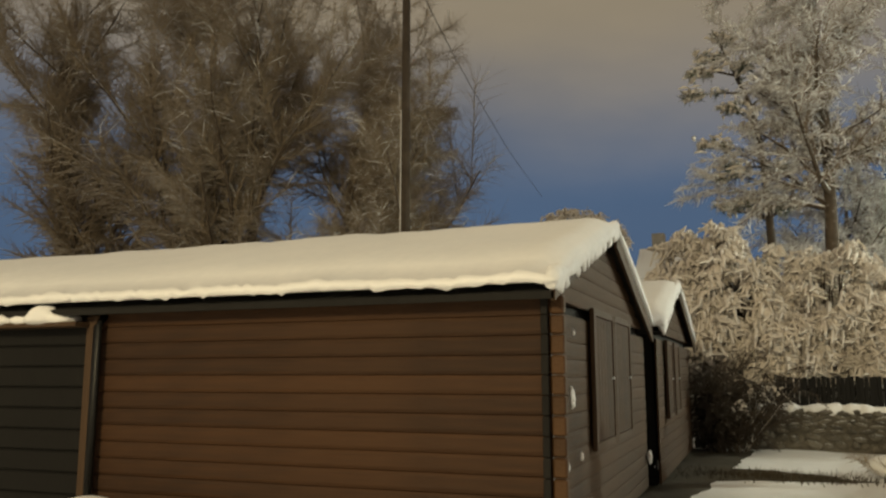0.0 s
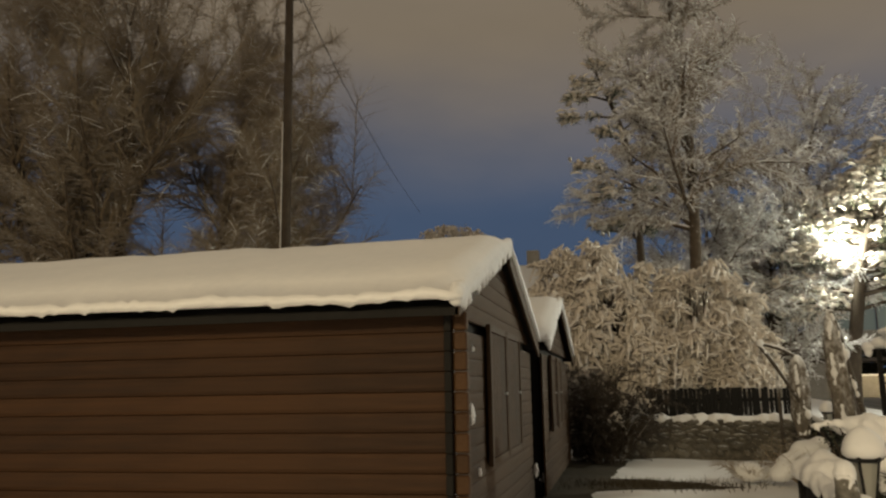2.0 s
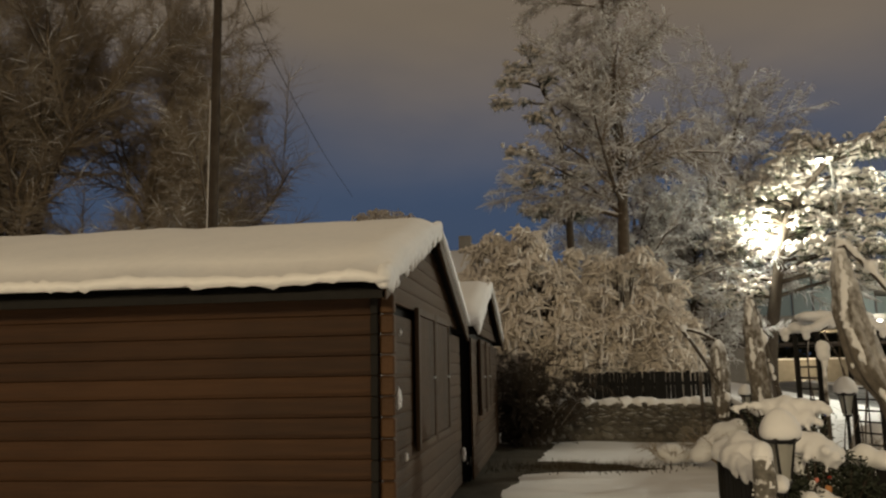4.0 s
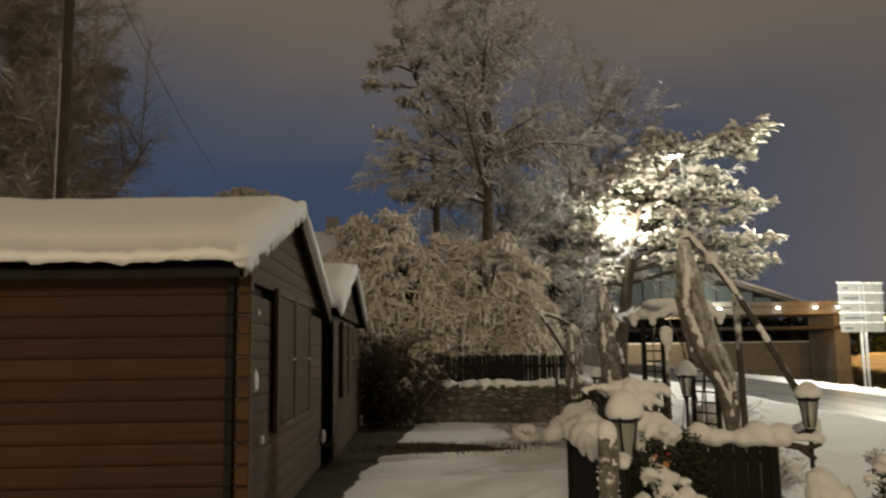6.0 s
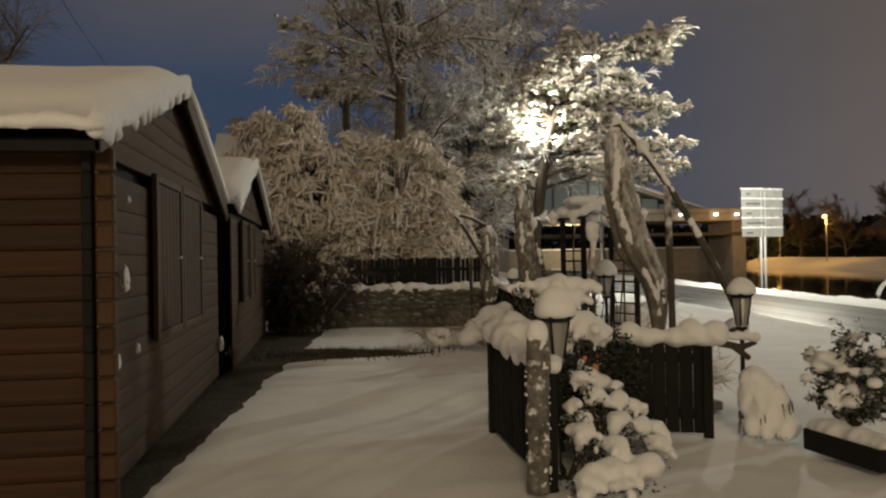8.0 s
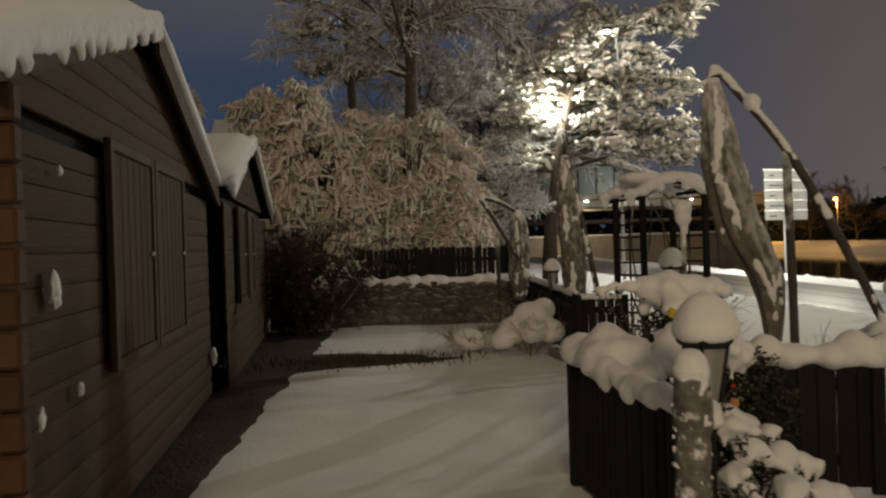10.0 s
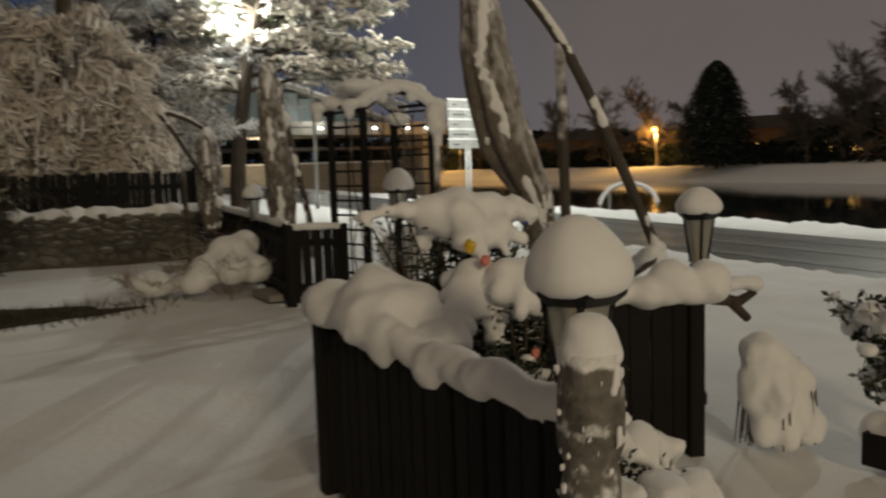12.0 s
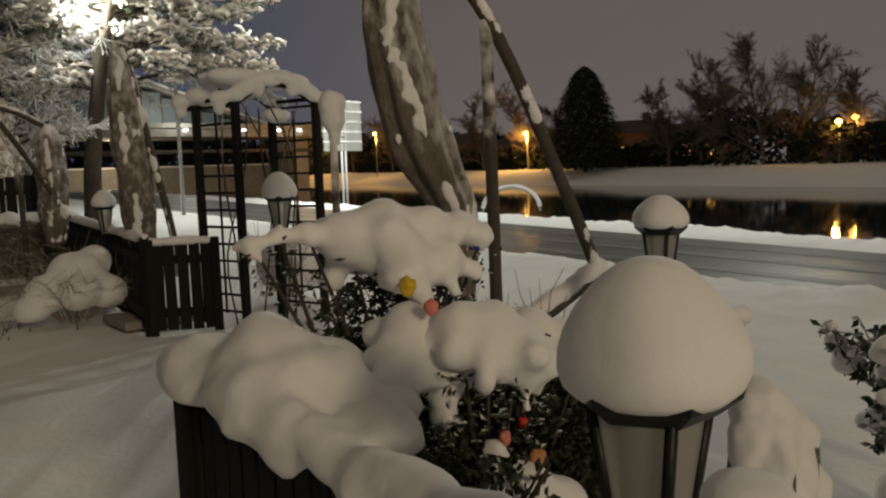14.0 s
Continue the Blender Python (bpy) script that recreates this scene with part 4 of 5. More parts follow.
# ---- closed cantilever parasols ----
def parasol(label, axis, widths, arm, mast, seed, foot=None):
    """axis: the closed canopy's middle line from top to bottom; arm and mast: lines of poles."""
    base = axis[-1]
    t = thing("cantilever_parasol", (base[0], base[1], 0), label, "parasol", "closed cantilever parasols")
    o = Vector((base[0], base[1], 0))
    line = curve_pts(axis, 8)
    n = len(line)
    vs, fs, sides = [], [], 36
    for i, p in enumerate(line):
        f = i / (n - 1)
        w = np.interp(f, [k / (len(widths) - 1) for k in range(len(widths))], widths)
        for k in range(sides):
            a = 2 * math.pi * k / sides
            fold = 1 + (0.11 * math.cos(8 * a + 2 * f) + 0.08 * math.cos(3 * a + 4 * f + seed)) * (0.35 + 0.65 * math.sin(f * math.pi)) + 0.15 * noise.noise(Vector((math.cos(a) * 2, math.sin(a) * 2, p.z * 5 + seed)))
            vs.append(p - o + Vector((math.cos(a), math.sin(a) * 0.8, 0)) * w * fold)
    for i in range(n - 1):
        for k in range(sides):
            k2 = (k + 1) % sides
            fs.append((i * sides + k, (i + 1) * sides + k, (i + 1) * sides + k2, i * sides + k2))
    fs += [tuple(range(sides)), tuple(reversed(range((n - 1) * sides, n * sides)))]
    c = mesh("canopy", vs, fs, CANVAS, t, "folded grey canopy plastered with snow", smooth=True)
    rr = random.Random(seed)
    lumps = []
    for _ in range(1500):
        f, a = rr.random(), rr.uniform(3.3, 6.2)
        patch = noise.noise(Vector((f * 7 + seed, a * 1.6, 0))) + 0.5 * noise.noise(Vector((f * 22, a * 5, seed)))
        ridge = 0.55 * math.exp(-((a - 4.35 - 0.5 * noise.noise(Vector((f * 4, seed, 0)))) / 0.22) ** 2)
        if patch + ridge < 0.48 or not 0.04 < f < 0.96:
            continue
        i = min(int(f * (n - 1)), n - 2)
        w = np.interp(f, [k / (len(widths) - 1) for k in range(len(widths))], widths)
        r = rr.uniform(0.009, 0.019) * (1 + ridge)
        p = line[i].lerp(line[i + 1], f * (n - 1) - i) - o + Vector((math.cos(a), math.sin(a) * 0.8, 0)) * w * 0.97
        lumps.append((p.x, p.y, p.z, r, r * 0.8, r * 1.5))
    tagged(drift("canopy_snow", lumps, c, voxel=0.012, smooth=2, wob=0.4), kind="stuff")
    pts = [p - o for p in curve_pts(arm, 8)]
    a = tube_part("arm", pts, 0.032, POLE_MAT, t)
    k = len(pts)
    lumps = []
    for i in range(2, k):
        for h in (0, 0.33, 0.66):
            p = pts[i].lerp(pts[i - 1], h)
            r = 0.026 * (1 + 0.7 * noise.noise(Vector((i * 0.35 + h * 0.35, seed, 1))))
            lumps.append((p.x - 0.012, p.y - 0.008, p.z + 0.022, r, r, r * 1.1))
    lumps += [(pts[k * 2 // 5].x, pts[k * 2 // 5].y, pts[k * 2 // 5].z + 0.03, 0.06, 0.06, 0.07), (pts[-2].x, pts[-2].y, pts[-2].z, 0.06, 0.06, 0.09)]
    drift("arm_snow", lumps, a, voxel=0.018)
    tube_part("mast", [Vector(p) - o for p in mast], 0.03, POLE_MAT, t)
    if foot:
        f = tube_part("foot", [Vector(p) - o for p in foot], 0.04, POLE_MAT, t)
        drift("foot_snow", snow_line(Vector(foot[0]) - o + Vector((0, 0, 0.03)), Vector(foot[-1]) - o + Vector((0, 0, 0.03)), 0.05), f, voxel=0.016)
    part("base_plate", boxes((mast[-1][0] - o.x - 0.3, mast[-1][0] - o.x + 0.3, mast[-1][1] - o.y - 0.3, mast[-1][1] - o.y + 0.3, -0.02, 0.05), bevel=0.01), CONCRETE, t)
    tube_part("hub", [Vector(axis[0]) - o + Vector((0, 0, -0.02)), Vector(axis[0]) - o + Vector((0, 0, 0.03))], 0.02, METAL, t)
    return t


parasol("closed cantilever parasol with snow-plastered hanging canopy", [(2.57, 9.0, 2.48), (2.58, 8.96, 2.15), (2.62, 8.93, 1.75), (2.72, 8.9, 1.35), (2.87, 8.86, 1.0), (2.9, 8.85, 0.45)],
        [0.05, 0.115, 0.15, 0.165, 0.11, 0.03],
        [(2.57, 9.01, 2.46), (2.60, 9.0, 2.535), (2.70, 8.93, 2.40), (2.94, 8.68, 1.92), (3.28, 8.63, 1.30), (3.53, 8.58, 0.76), (3.56, 8.58, 0.66)],
        [(2.93, 8.69, 1.92), (2.95, 8.69, 1.0), (2.96, 8.69, 0.0)], 3, [(3.56, 8.58, 0.70), (3.25, 8.6, 0.56), (2.85, 8.62, 0.42)])
parasol("closed upright parasol wrapped in a snowy cover", [(2.68, 13.0, 2.40), (2.69, 13.0, 2.1), (2.71, 13.0, 1.6), (2.76, 13.0, 1.0), (2.78, 13.0, 0.55)],
        [0.03, 0.115, 0.145, 0.14, 0.10], [(2.70, 12.98, 2.38), (2.76, 12.97, 2.1), (2.88, 12.95, 1.5), (3.02, 12.93, 0.75), (3.04, 12.93, 0.4)], [(2.78, 13.0, 0.8), (2.78, 13.0, 0.0)], 5)
parasol("closed low parasol leaning beside the stone wall", [(2.80, 16.0, 1.88), (2.81, 16.0, 1.7), (2.82, 16.0, 1.3), (2.80, 16.0, 0.8), (2.8, 16.0, 0.5)],
        [0.04, 0.13, 0.16, 0.15, 0.1], [(2.78, 15.98, 1.85), (2.5, 15.95, 2.0), (2.21, 15.9, 2.06), (2.3, 15.9, 1.9), (2.60, 15.9, 1.40), (2.93, 15.9, 0.8)], [(2.45, 15.95, 1.75), (2.47, 15.95, 0.0)], 8)


# ---- rose arbour ----
def arbour():
    lf, lb, rf, rb = (3.24, 12.0), (3.10, 12.45), (3.90, 11.87), (3.73, 12.33)
    t = thing("arbour", (3.4, 12.1, 0), "dark wooden rose arbour with ladder trellis sides and snow on top", "arbour")
    o = Vector((3.4, 12.1, 0))
    H = 1.82
    for p in (lf, lb, rf, rb):
        a = Vector((*p, 0)) - o
        part("post", boxes((a.x - 0.03, a.x + 0.03, a.y - 0.03, a.y + 0.03, 0, H), bevel=0.006), DARK, t)
    for f, b in ((lf, lb), (rf, rb)):
        f, b = Vector((*f, 0)) - o, Vector((*b, 0)) - o
        for k in range(13):
            z = 0.12 + k * 0.14
            tube_part("rung", [f + Vector((0, 0, z)), b + Vector((0, 0, z))], 0.012, DARK, t, sides=6)
        mid = f.lerp(b, 0.5)
        tube_part("lath", [mid + Vector((0, 0, 0.1)), mid + Vector((0, 0, H - 0.05))], 0.010, DARK, t, sides=6)
    for p, q in ((lf, rf), (lb, rb)):
        a, b = Vector((*p, H)) - o, Vector((*q, H)) - o
        arc = [a.lerp(b, k / 10) + Vector((0, 0, 0.16 * math.sin(math.pi * k / 10))) for k in range(11)]
        arc = [a - (b - a) * 0.18 - Vector((0, 0, 0.02))] + arc + [b + (b - a) * 0.12 - Vector((0, 0, 0.02))]
        tube_part("arch_beam", arc, 0.032, DARK, t, sides=8)
        drift("beam_snow", [(v.x, v.y, v.z + 0.055, 0.085, 0.08, 0.06) for v in arc] + [(v.x, v.y, v.z - 0.02, 0.05, 0.05, 0.07) for v in arc[::4]], t, voxel=0.02)
    for k in range(5):
        f = k / 4
        a, b = Vector((*lf, H)).lerp(Vector((*rf, H)), f) - o, Vector((*lb, H)).lerp(Vector((*rb, H)), f) - o
        up = Vector((0, 0, 0.035 + 0.16 * math.sin(math.pi * f)))
        tube_part("cross_bar", [a + up, b + up], 0.018, DARK, t, sides=6)
    drift("top_snow", [(R.uniform(-0.3, 0.45), R.uniform(-0.15, 0.3), 2.02 + R.uniform(-0.03, 0.03), 0.15, 0.12, 0.06) for _ in range(16)] + [(-0.27, 0.3, 1.9, 0.13, 0.12, 0.08), (0.33, 0.15, 1.74, 0.13, 0.1, 0.07)], t, voxel=0.022)
    # a rambler's bare stems
    rr = random.Random(4)
    for k in range(7):
        x, y = rr.uniform(-0.35, 0.4), rr.uniform(-0.1, 0.3)
        tube_part("rose_stem", curve_pts([(x, y, 0), (x + rr.uniform(-.1, .1), y, 0.6), (x + rr.uniform(-.2, .2), y + rr.uniform(-.1, .1), 1.3), (x + rr.uniform(-.3, .3), y, 1.9)], 4), 0.008, BARK_SNOW, t, sides=5)


arbour()


# ---- garden lanterns ----
def lantern(at, top, plate, r_snow, label, body=0.26, seed=0):
    """A post lantern: plate is the height of its roof's rim, top that of the snow dome."""
    t = thing("garden_lantern", at, label, "lantern", "snow-capped garden lanterns")
    s = r_snow / 0.135
    lathe("post", [(0.05 * s, 0), (0.05 * s, 0.05), (0.022 * s, 0.09), (0.02 * s, plate - body - 0.03), (0.05 * s, plate - body - 0.02), (0.055 * s, plate - body)], METAL, t)
    lathe("roof", [(0.095 * s, plate - 0.03), (0.128 * s, plate - 0.005), (0.132 * s, plate + 0.008), (0.05 * s, plate + 0.09), (0.02 * s, plate + 0.11)], METAL, t, sides=6, smooth=False)
    vs, fs = [], []
    for i, (r, z) in enumerate(((0.052 * s, plate - body), (0.095 * s, plate - 0.03))):
        for k in range(4):
            a = math.pi * k / 2 + 0.95
            vs.append((r * 0.93 * math.cos(a), r * 0.93 * math.sin(a), z))
    for k in range(4):
        q = [vs[k], vs[(k + 1) % 4], vs[4 + (k + 1) % 4], vs[4 + k]]
        mesh("pane", q, [(0, 1, 2, 3)], PANE, t, "frosted glass pane")
        tube_part("frame_bar", [Vector(vs[k]) * 1.02, Vector(vs[4 + k]) * 1.02], 0.010 * s, METAL, t, sides=5)
    h = top - plate
    prof = [(r_snow * q, plate + h * z) for q, z in ((0.55, 0.0), (0.86, -0.02), (0.97, 0.05), (1.03, 0.16), (1.02, 0.3), (0.95, 0.46), (0.82, 0.62), (0.66, 0.76), (0.50, 0.87), (0.33, 0.95), (0.16, 0.99), (0.04, 1.0))]
    lathe("snow_cap", prof, SNOW, t, "tall dome of snow", sides=40, wob=0.09, seed=seed)
    return t


lantern((1.285, 6.585, 0), 1.140, 0.955, 0.127, "black garden lantern under a tall dome of snow", seed=1)
lantern((3.20, 7.94, 0), 1.118, 0.985, 0.112, "black garden lantern with snow cap near the road", seed=2)
lantern((3.41, 11.66, 0), 1.26, 1.06, 0.135, "garden lantern with round snow cap before the arbour", seed=3)
lantern((2.77, 14.0, 0), 1.14, 0.98, 0.11, "garden lantern with round snow cap by the fence", seed=4)
m = thing("garden_stake", (2.41, 9.2, 0), "thin garden stake with a tall cap of snow", "stake")
lathe("post", [(0.02, 0), (0.018, 1.5)], POLE_MAT, m)
drift("snow_cap", [(0, 0, 1.57, 0.068, 0.066, 0.07), (0.004, 0, 1.50, 0.062, 0.06, 0.06), (0.01, 0, 1.42, 0.032, 0.032, 0.05)], m, voxel=0.014)

# ---- the planting pen by the path ----
side = picket_fence("picket_fence", (1.2, 8.06), (1.2, 6.45), 0.66, "dark picket side of the planting pen under snow", gap=0.012, width=0.07, snow=False)
back = picket_fence("picket_fence", (1.24, 8.08), (2.68, 7.50), 0.68, "dark board back of the planting pen under snow", gap=0.003, width=0.09, snow=False)


def pen_snow():
    rr = random.Random(9)
    t = thing("snow_drift", (1.2, 7.3, 0.66), "thick snow drift lying along the pen's fence", "snow drift", "pen snow")
    L = []
    for k in range(30):
        f = k / 29
        y = 0.80 - 1.66 * f
        r = (0.085 if f < 0.3 else 0.058) * (1 + 0.5 * noise.noise(Vector((f * 9, 1, 0)))) + 0.012 * rr.random()
        L.append((0.02 + 0.03 * noise.noise(Vector((f * 6, 4, 0))), y, 0.02 + (0.05 if f < 0.3 else 0.0) + 0.03 * noise.noise(Vector((f * 11, 7, 0))), r * 0.95, r * 1.1, r * 0.85))
    L += [(0.04, 0.72, 0.10, 0.09, 0.09, 0.08), (0.10, 0.46, 0.13, 0.135, 0.15, 0.115), (0.14, 0.30, 0.10, 0.11, 0.13, 0.10), (0.22, 0.40, 0.09, 0.12, 0.12, 0.09), (0.26, 0.20, 0.04, 0.09, 0.11, 0.07), (0.16, 0.05, 0.03, 0.08, 0.12, 0.07),
          (0.0, -0.12, -0.01, 0.05, 0.10, 0.07), (0.0, 0.2, 0.02, 0.06, 0.1, 0.09)]
    drift("snow", L, t, voxel=0.018, smooth=9, wob=0.3)
    t = thing("snow_drift", (1.24, 8.08, 0.68), "snow drift with scalloped edge on the pen's back", "snow", "pen snow", turn=math.degrees(math.atan2(-0.62, 1.52)))
    drift("snow", snow_line((0.05, 0, 0.03), (1.62, 0, 0.02), 0.075, 0.07, 0.35, rr) + [(1.45, 0, 0.06, 0.1), (1.62, 0.0, 0.05, 0.1), (1.0, 0, 0.05, 0.09)], t, voxel=0.016)


pen_snow()


def hanging_shrub(at, label, arms, seed, leaf=LEAF, leaves=260, name="shrub", deep=0.72):
    """A leafy shrub whose boughs end in heavy pillows of snow."""
    t = thing(name, at, label, "shrub", "snow-laden shrubs in the pen")
    rr = random.Random(seed)
    vs, fs, lv, lf = [], [], [], []
    for (x, y, z, r) in arms:
        base = Vector((rr.uniform(-0.06, 0.06), rr.uniform(-0.06, 0.06), 0.0))
        tip = Vector((x, y, z))
        mid = base.lerp(tip, 0.5) + Vector((0, 0, 0.12))
        pts = curve_pts([base, mid, tip], 5)
        tube(vs, fs, pts, [0.010 * (1 - 0.6 * i / (len(pts) - 1)) for i in range(len(pts))], 6)
        for _ in range(leaves // len(arms)):
            q = pts[rr.randrange(len(pts) // 2, len(pts))] + Vector([rr.gauss(0, r * 0.6) for _ in range(3)]) - Vector((0, 0, r * 0.9))
            q.z = min(q.z, z - r * 0.45)
            d = Vector([rr.gauss(0, 1) for _ in range(3)]).normalized()
            e = d.orthogonal().normalized() * 0.008
            L = rr.uniform(0.02, 0.038)
            s = len(lv)
            lv += [q, q + d * L * 0.5 + e, q + d * L, q + d * L * 0.5 - e, q + d * L * 0.5 + d.cross(e).normalized() * 0.006]
            lf += [(s, s + 1, s + 4), (s + 1, s + 2, s + 4), (s + 2, s + 3, s + 4), (s + 3, s, s + 4)]
    tagged(mesh("stem_mass", vs, fs, BARK, t, smooth=True), kind="stuff")
    tagged(mesh("foliage", lv, lf, leaf, t, "dark evergreen leaves"), kind="stuff")
    drift("snow_cover", [(x, y, z, r * 0.88, r * 0.88, r * 0.88 * deep) for x, y, z, r in arms] + [(x + rr.uniform(-.5, .5) * r, y + rr.uniform(-.5, .5) * r, z - r * 0.5, r * 0.55, r * 0.55, r * 0.6) for x, y, z, r in arms] + [(x + rr.uniform(-1, 1) * r, y + rr.uniform(-1, 1) * r, z + rr.uniform(-0.7, 0.2) * r, r * 0.5, r * 0.5, r * 0.45) for x, y, z, r in arms for _ in range(3)]
          + [(x + rr.uniform(-1.15, 1.15) * r, y + rr.uniform(-1.15, 1.15) * r, z + rr.uniform(-1.3, 0.0) * r, r * 0.3, r * 0.3, r * 0.32) for x, y, z, r in arms for _ in range(4)], t, "heavy rounded pillows of snow", voxel=0.016, smooth=6, wob=0.28)
    return t


hanging_shrub((1.66, 7.72, 0), "evergreen shrub buried under heavy pillows of snow", [(-0.02, 0.0, 1.08, 0.125), (0.08, -0.04, 1.08, 0.105), (-0.12, 0.02, 1.09, 0.09), (-0.24, 0.03, 1.11, 0.038), (-0.31, 0.05, 1.11, 0.032), (-0.38, 0.06, 1.09, 0.036), (0.20, -0.06, 1.11, 0.045), (0.25, -0.10, 1.07, 0.045), (-0.02, -0.10, 1.02, 0.09), (0.08, -0.13, 1.02, 0.07)], 1, leaves=520, deep=0.95)
hanging_shrub((1.62, 7.55, 0), "evergreen shrub with drooping snow-covered boughs", [(0.0, 0.02, 0.84, 0.105), (-0.08, -0.02, 0.80, 0.085), (0.02, -0.06, 0.76, 0.075), (-0.15, -0.06, 0.74, 0.055), (0.0, -0.09, 0.66, 0.042)], 2, leaves=420, deep=1.0)
hanging_shrub((1.73, 7.40, 0), "evergreen shrub with broad pillow of snow", [(0.0, 0.0, 0.83, 0.105), (0.07, -0.03, 0.80, 0.09), (-0.07, 0.04, 0.86, 0.085), (0.10, -0.02, 0.74, 0.06)], 3, leaves=420, deep=1.0)
hanging_shrub((1.70, 7.22, 0), "low evergreen shrub with knobbly snow clumps", [(0.02, 0.05, 0.50, 0.075), (0.10, 0.0, 0.46, 0.062), (0.14, 0.08, 0.42, 0.055), (-0.04, -0.04, 0.44, 0.055), (0.06, -0.10, 0.36, 0.055), (-0.12, 0.02, 0.52, 0.045), (0.18, -0.04, 0.34, 0.05), (-0.02, 0.12, 0.58, 0.035)], 4, leaves=420)
hanging_shrub((1.62, 6.85, 0), "low bushy evergreen covered in snow clumps", [(-0.12, -0.05, 0.56, 0.065), (-0.06, 0.05, 0.50, 0.06), (0.0, 0.0, 0.44, 0.07), (0.16, 0.05, 0.40, 0.075), (0.28, 0.12, 0.34, 0.07), (0.08, -0.15, 0.30, 0.08), (0.26, -0.08, 0.26, 0.075), (0.40, 0.05, 0.2, 0.08), (-0.14, -0.12, 0.32, 0.075), (0.2, 0.2, 0.46, 0.05), (0.36, -0.1, 0.14, 0.08)], 5, leaves=700)
hanging_shrub((1.38, 6.5, 0), "low bushy evergreen at the pen's mouth", [(0.02, -0.05, 0.30, 0.085), (0.2, -0.1, 0.22, 0.09), (0.1, -0.25, 0.12, 0.11), (0.34, -0.2, 0.12, 0.11), (-0.02, -0.28, 0.08, 0.10), (0.0, 0.05, 0.44, 0.06)], 6, leaves=800)


def dense_evergreen(at, rx, ry, z0, z1, n, seed, label):
    """A leafy body between the pillows of snow, the shade there put into its dark leaves."""
    t = thing("evergreen_shrub", at, label, "shrub", "dark evergreens in the pen")
    rr = random.Random(seed)
    vs, fs, lv, lf = [], [], [], []
    for _ in range(16):
        a = rr.uniform(0, 6.3)
        tip = Vector((rx * 0.8 * math.cos(a), ry * 0.8 * math.sin(a), z0 + (z1 - z0) * rr.uniform(0.5, 0.95)))
        tube(vs, fs, curve_pts([Vector((0, 0, -0.02)), Vector((tip.x * 0.4, tip.y * 0.4, tip.z * 0.6)), tip], 3), [0.009, 0.008, 0.007, 0.006, 0.005, 0.004, 0.003], 5)
    for _ in range(n):
        d = Vector([rr.gauss(0, 1) for _ in range(3)]).normalized() * rr.random() ** 0.4
        q = Vector((d.x * rx, d.y * ry, (z0 + z1) / 2 + d.z * (z1 - z0) / 2))
        e = Vector([rr.gauss(0, 1) for _ in range(3)]).normalized()
        w = e.orthogonal().normalized() * rr.uniform(0.008, 0.013)
        L = rr.uniform(0.03, 0.05)
        k = len(lv)
        lv += [q, q + e * L * 0.5 + w, q + e * L, q + e * L * 0.5 - w, q + e * L * 0.5 + e.cross(w).normalized() * 0.007]
        lf += [(k, k + 1, k + 4), (k + 1, k + 2, k + 4), (k + 2, k + 3, k + 4), (k + 3, k, k + 4)]
    tagged(mesh("stem_mass", vs, fs, BARK, t, smooth=True), kind="stuff")
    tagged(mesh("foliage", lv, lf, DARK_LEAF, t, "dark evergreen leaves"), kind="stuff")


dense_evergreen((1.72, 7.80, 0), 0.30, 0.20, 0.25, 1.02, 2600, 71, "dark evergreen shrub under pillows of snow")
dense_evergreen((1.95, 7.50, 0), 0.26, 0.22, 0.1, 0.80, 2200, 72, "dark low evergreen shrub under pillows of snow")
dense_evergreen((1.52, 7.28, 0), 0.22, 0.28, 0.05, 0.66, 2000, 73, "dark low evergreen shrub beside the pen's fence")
# toys and pots glimpsed under the snow
for mt, x, y, z, r, lab in ((YELLOW, 1.555, 7.50, 0.975, 0.02, "yellow plastic flower ornament half under snow"), (PINK, 1.585, 7.45, 0.925, 0.017, "pink ornament half under snow"), (BLUE, 1.90, 7.62, 1.05, 0.02, "small blue ornament under the snow"),
                            (RED, 1.80, 7.36, 0.61, 0.013, "small red berry ornament in the shrub"), (PINK, 1.70, 7.32, 0.60, 0.015, "reddish ornament in the shrub"), (ORANGE, 1.76, 7.27, 0.545, 0.022, "orange clay ornament in the shrub")):
    bm = bmesh.new()
    ball(bm, (0, 0, 0), (r, r, r * 1.2), r * 99, 0.35)
    ob = part("garden_ornament", bm, mt, None, smooth=True)
    ob.location = (x, y, z)
    tagged(ob, lab, "ornament", "garden ornaments")

# snow-plastered column at the pen's front corner
m = thing("trellis_column", (1.1, 6.33, 0), "round trellis column plastered with snow", "column")
lathe("column", [(0.064 + 0.012 * noise.noise(Vector((0, 0, k * 0.9))), k * 0.04) for k in range(23)], COLUMN_MAT, m, wob=0.28, sides=28)
rr = random.Random(77)
drift("clinging_snow", [(0.066 * math.cos(a), 0.066 * math.sin(a), z, q, q, q * 1.5) for a, z, q in ((rr.uniform(0, 6.3), rr.uniform(0.03, 0.86), rr.uniform(0.005, 0.011)) for k in range(170))], m, voxel=0.010, smooth=3, wob=0.25)
drift("snow_cap", [(0, 0, 0.925, 0.052, 0.052, 0.036), (0.008, 0, 0.91, 0.057, 0.055, 0.04), (-0.008, -0.005, 0.885, 0.060, 0.058, 0.045), (0.02, -0.02, 0.875, 0.045, 0.045, 0.035)], m, "rounded cap of snow", voxel=0.012, smooth=7, wob=0.15)

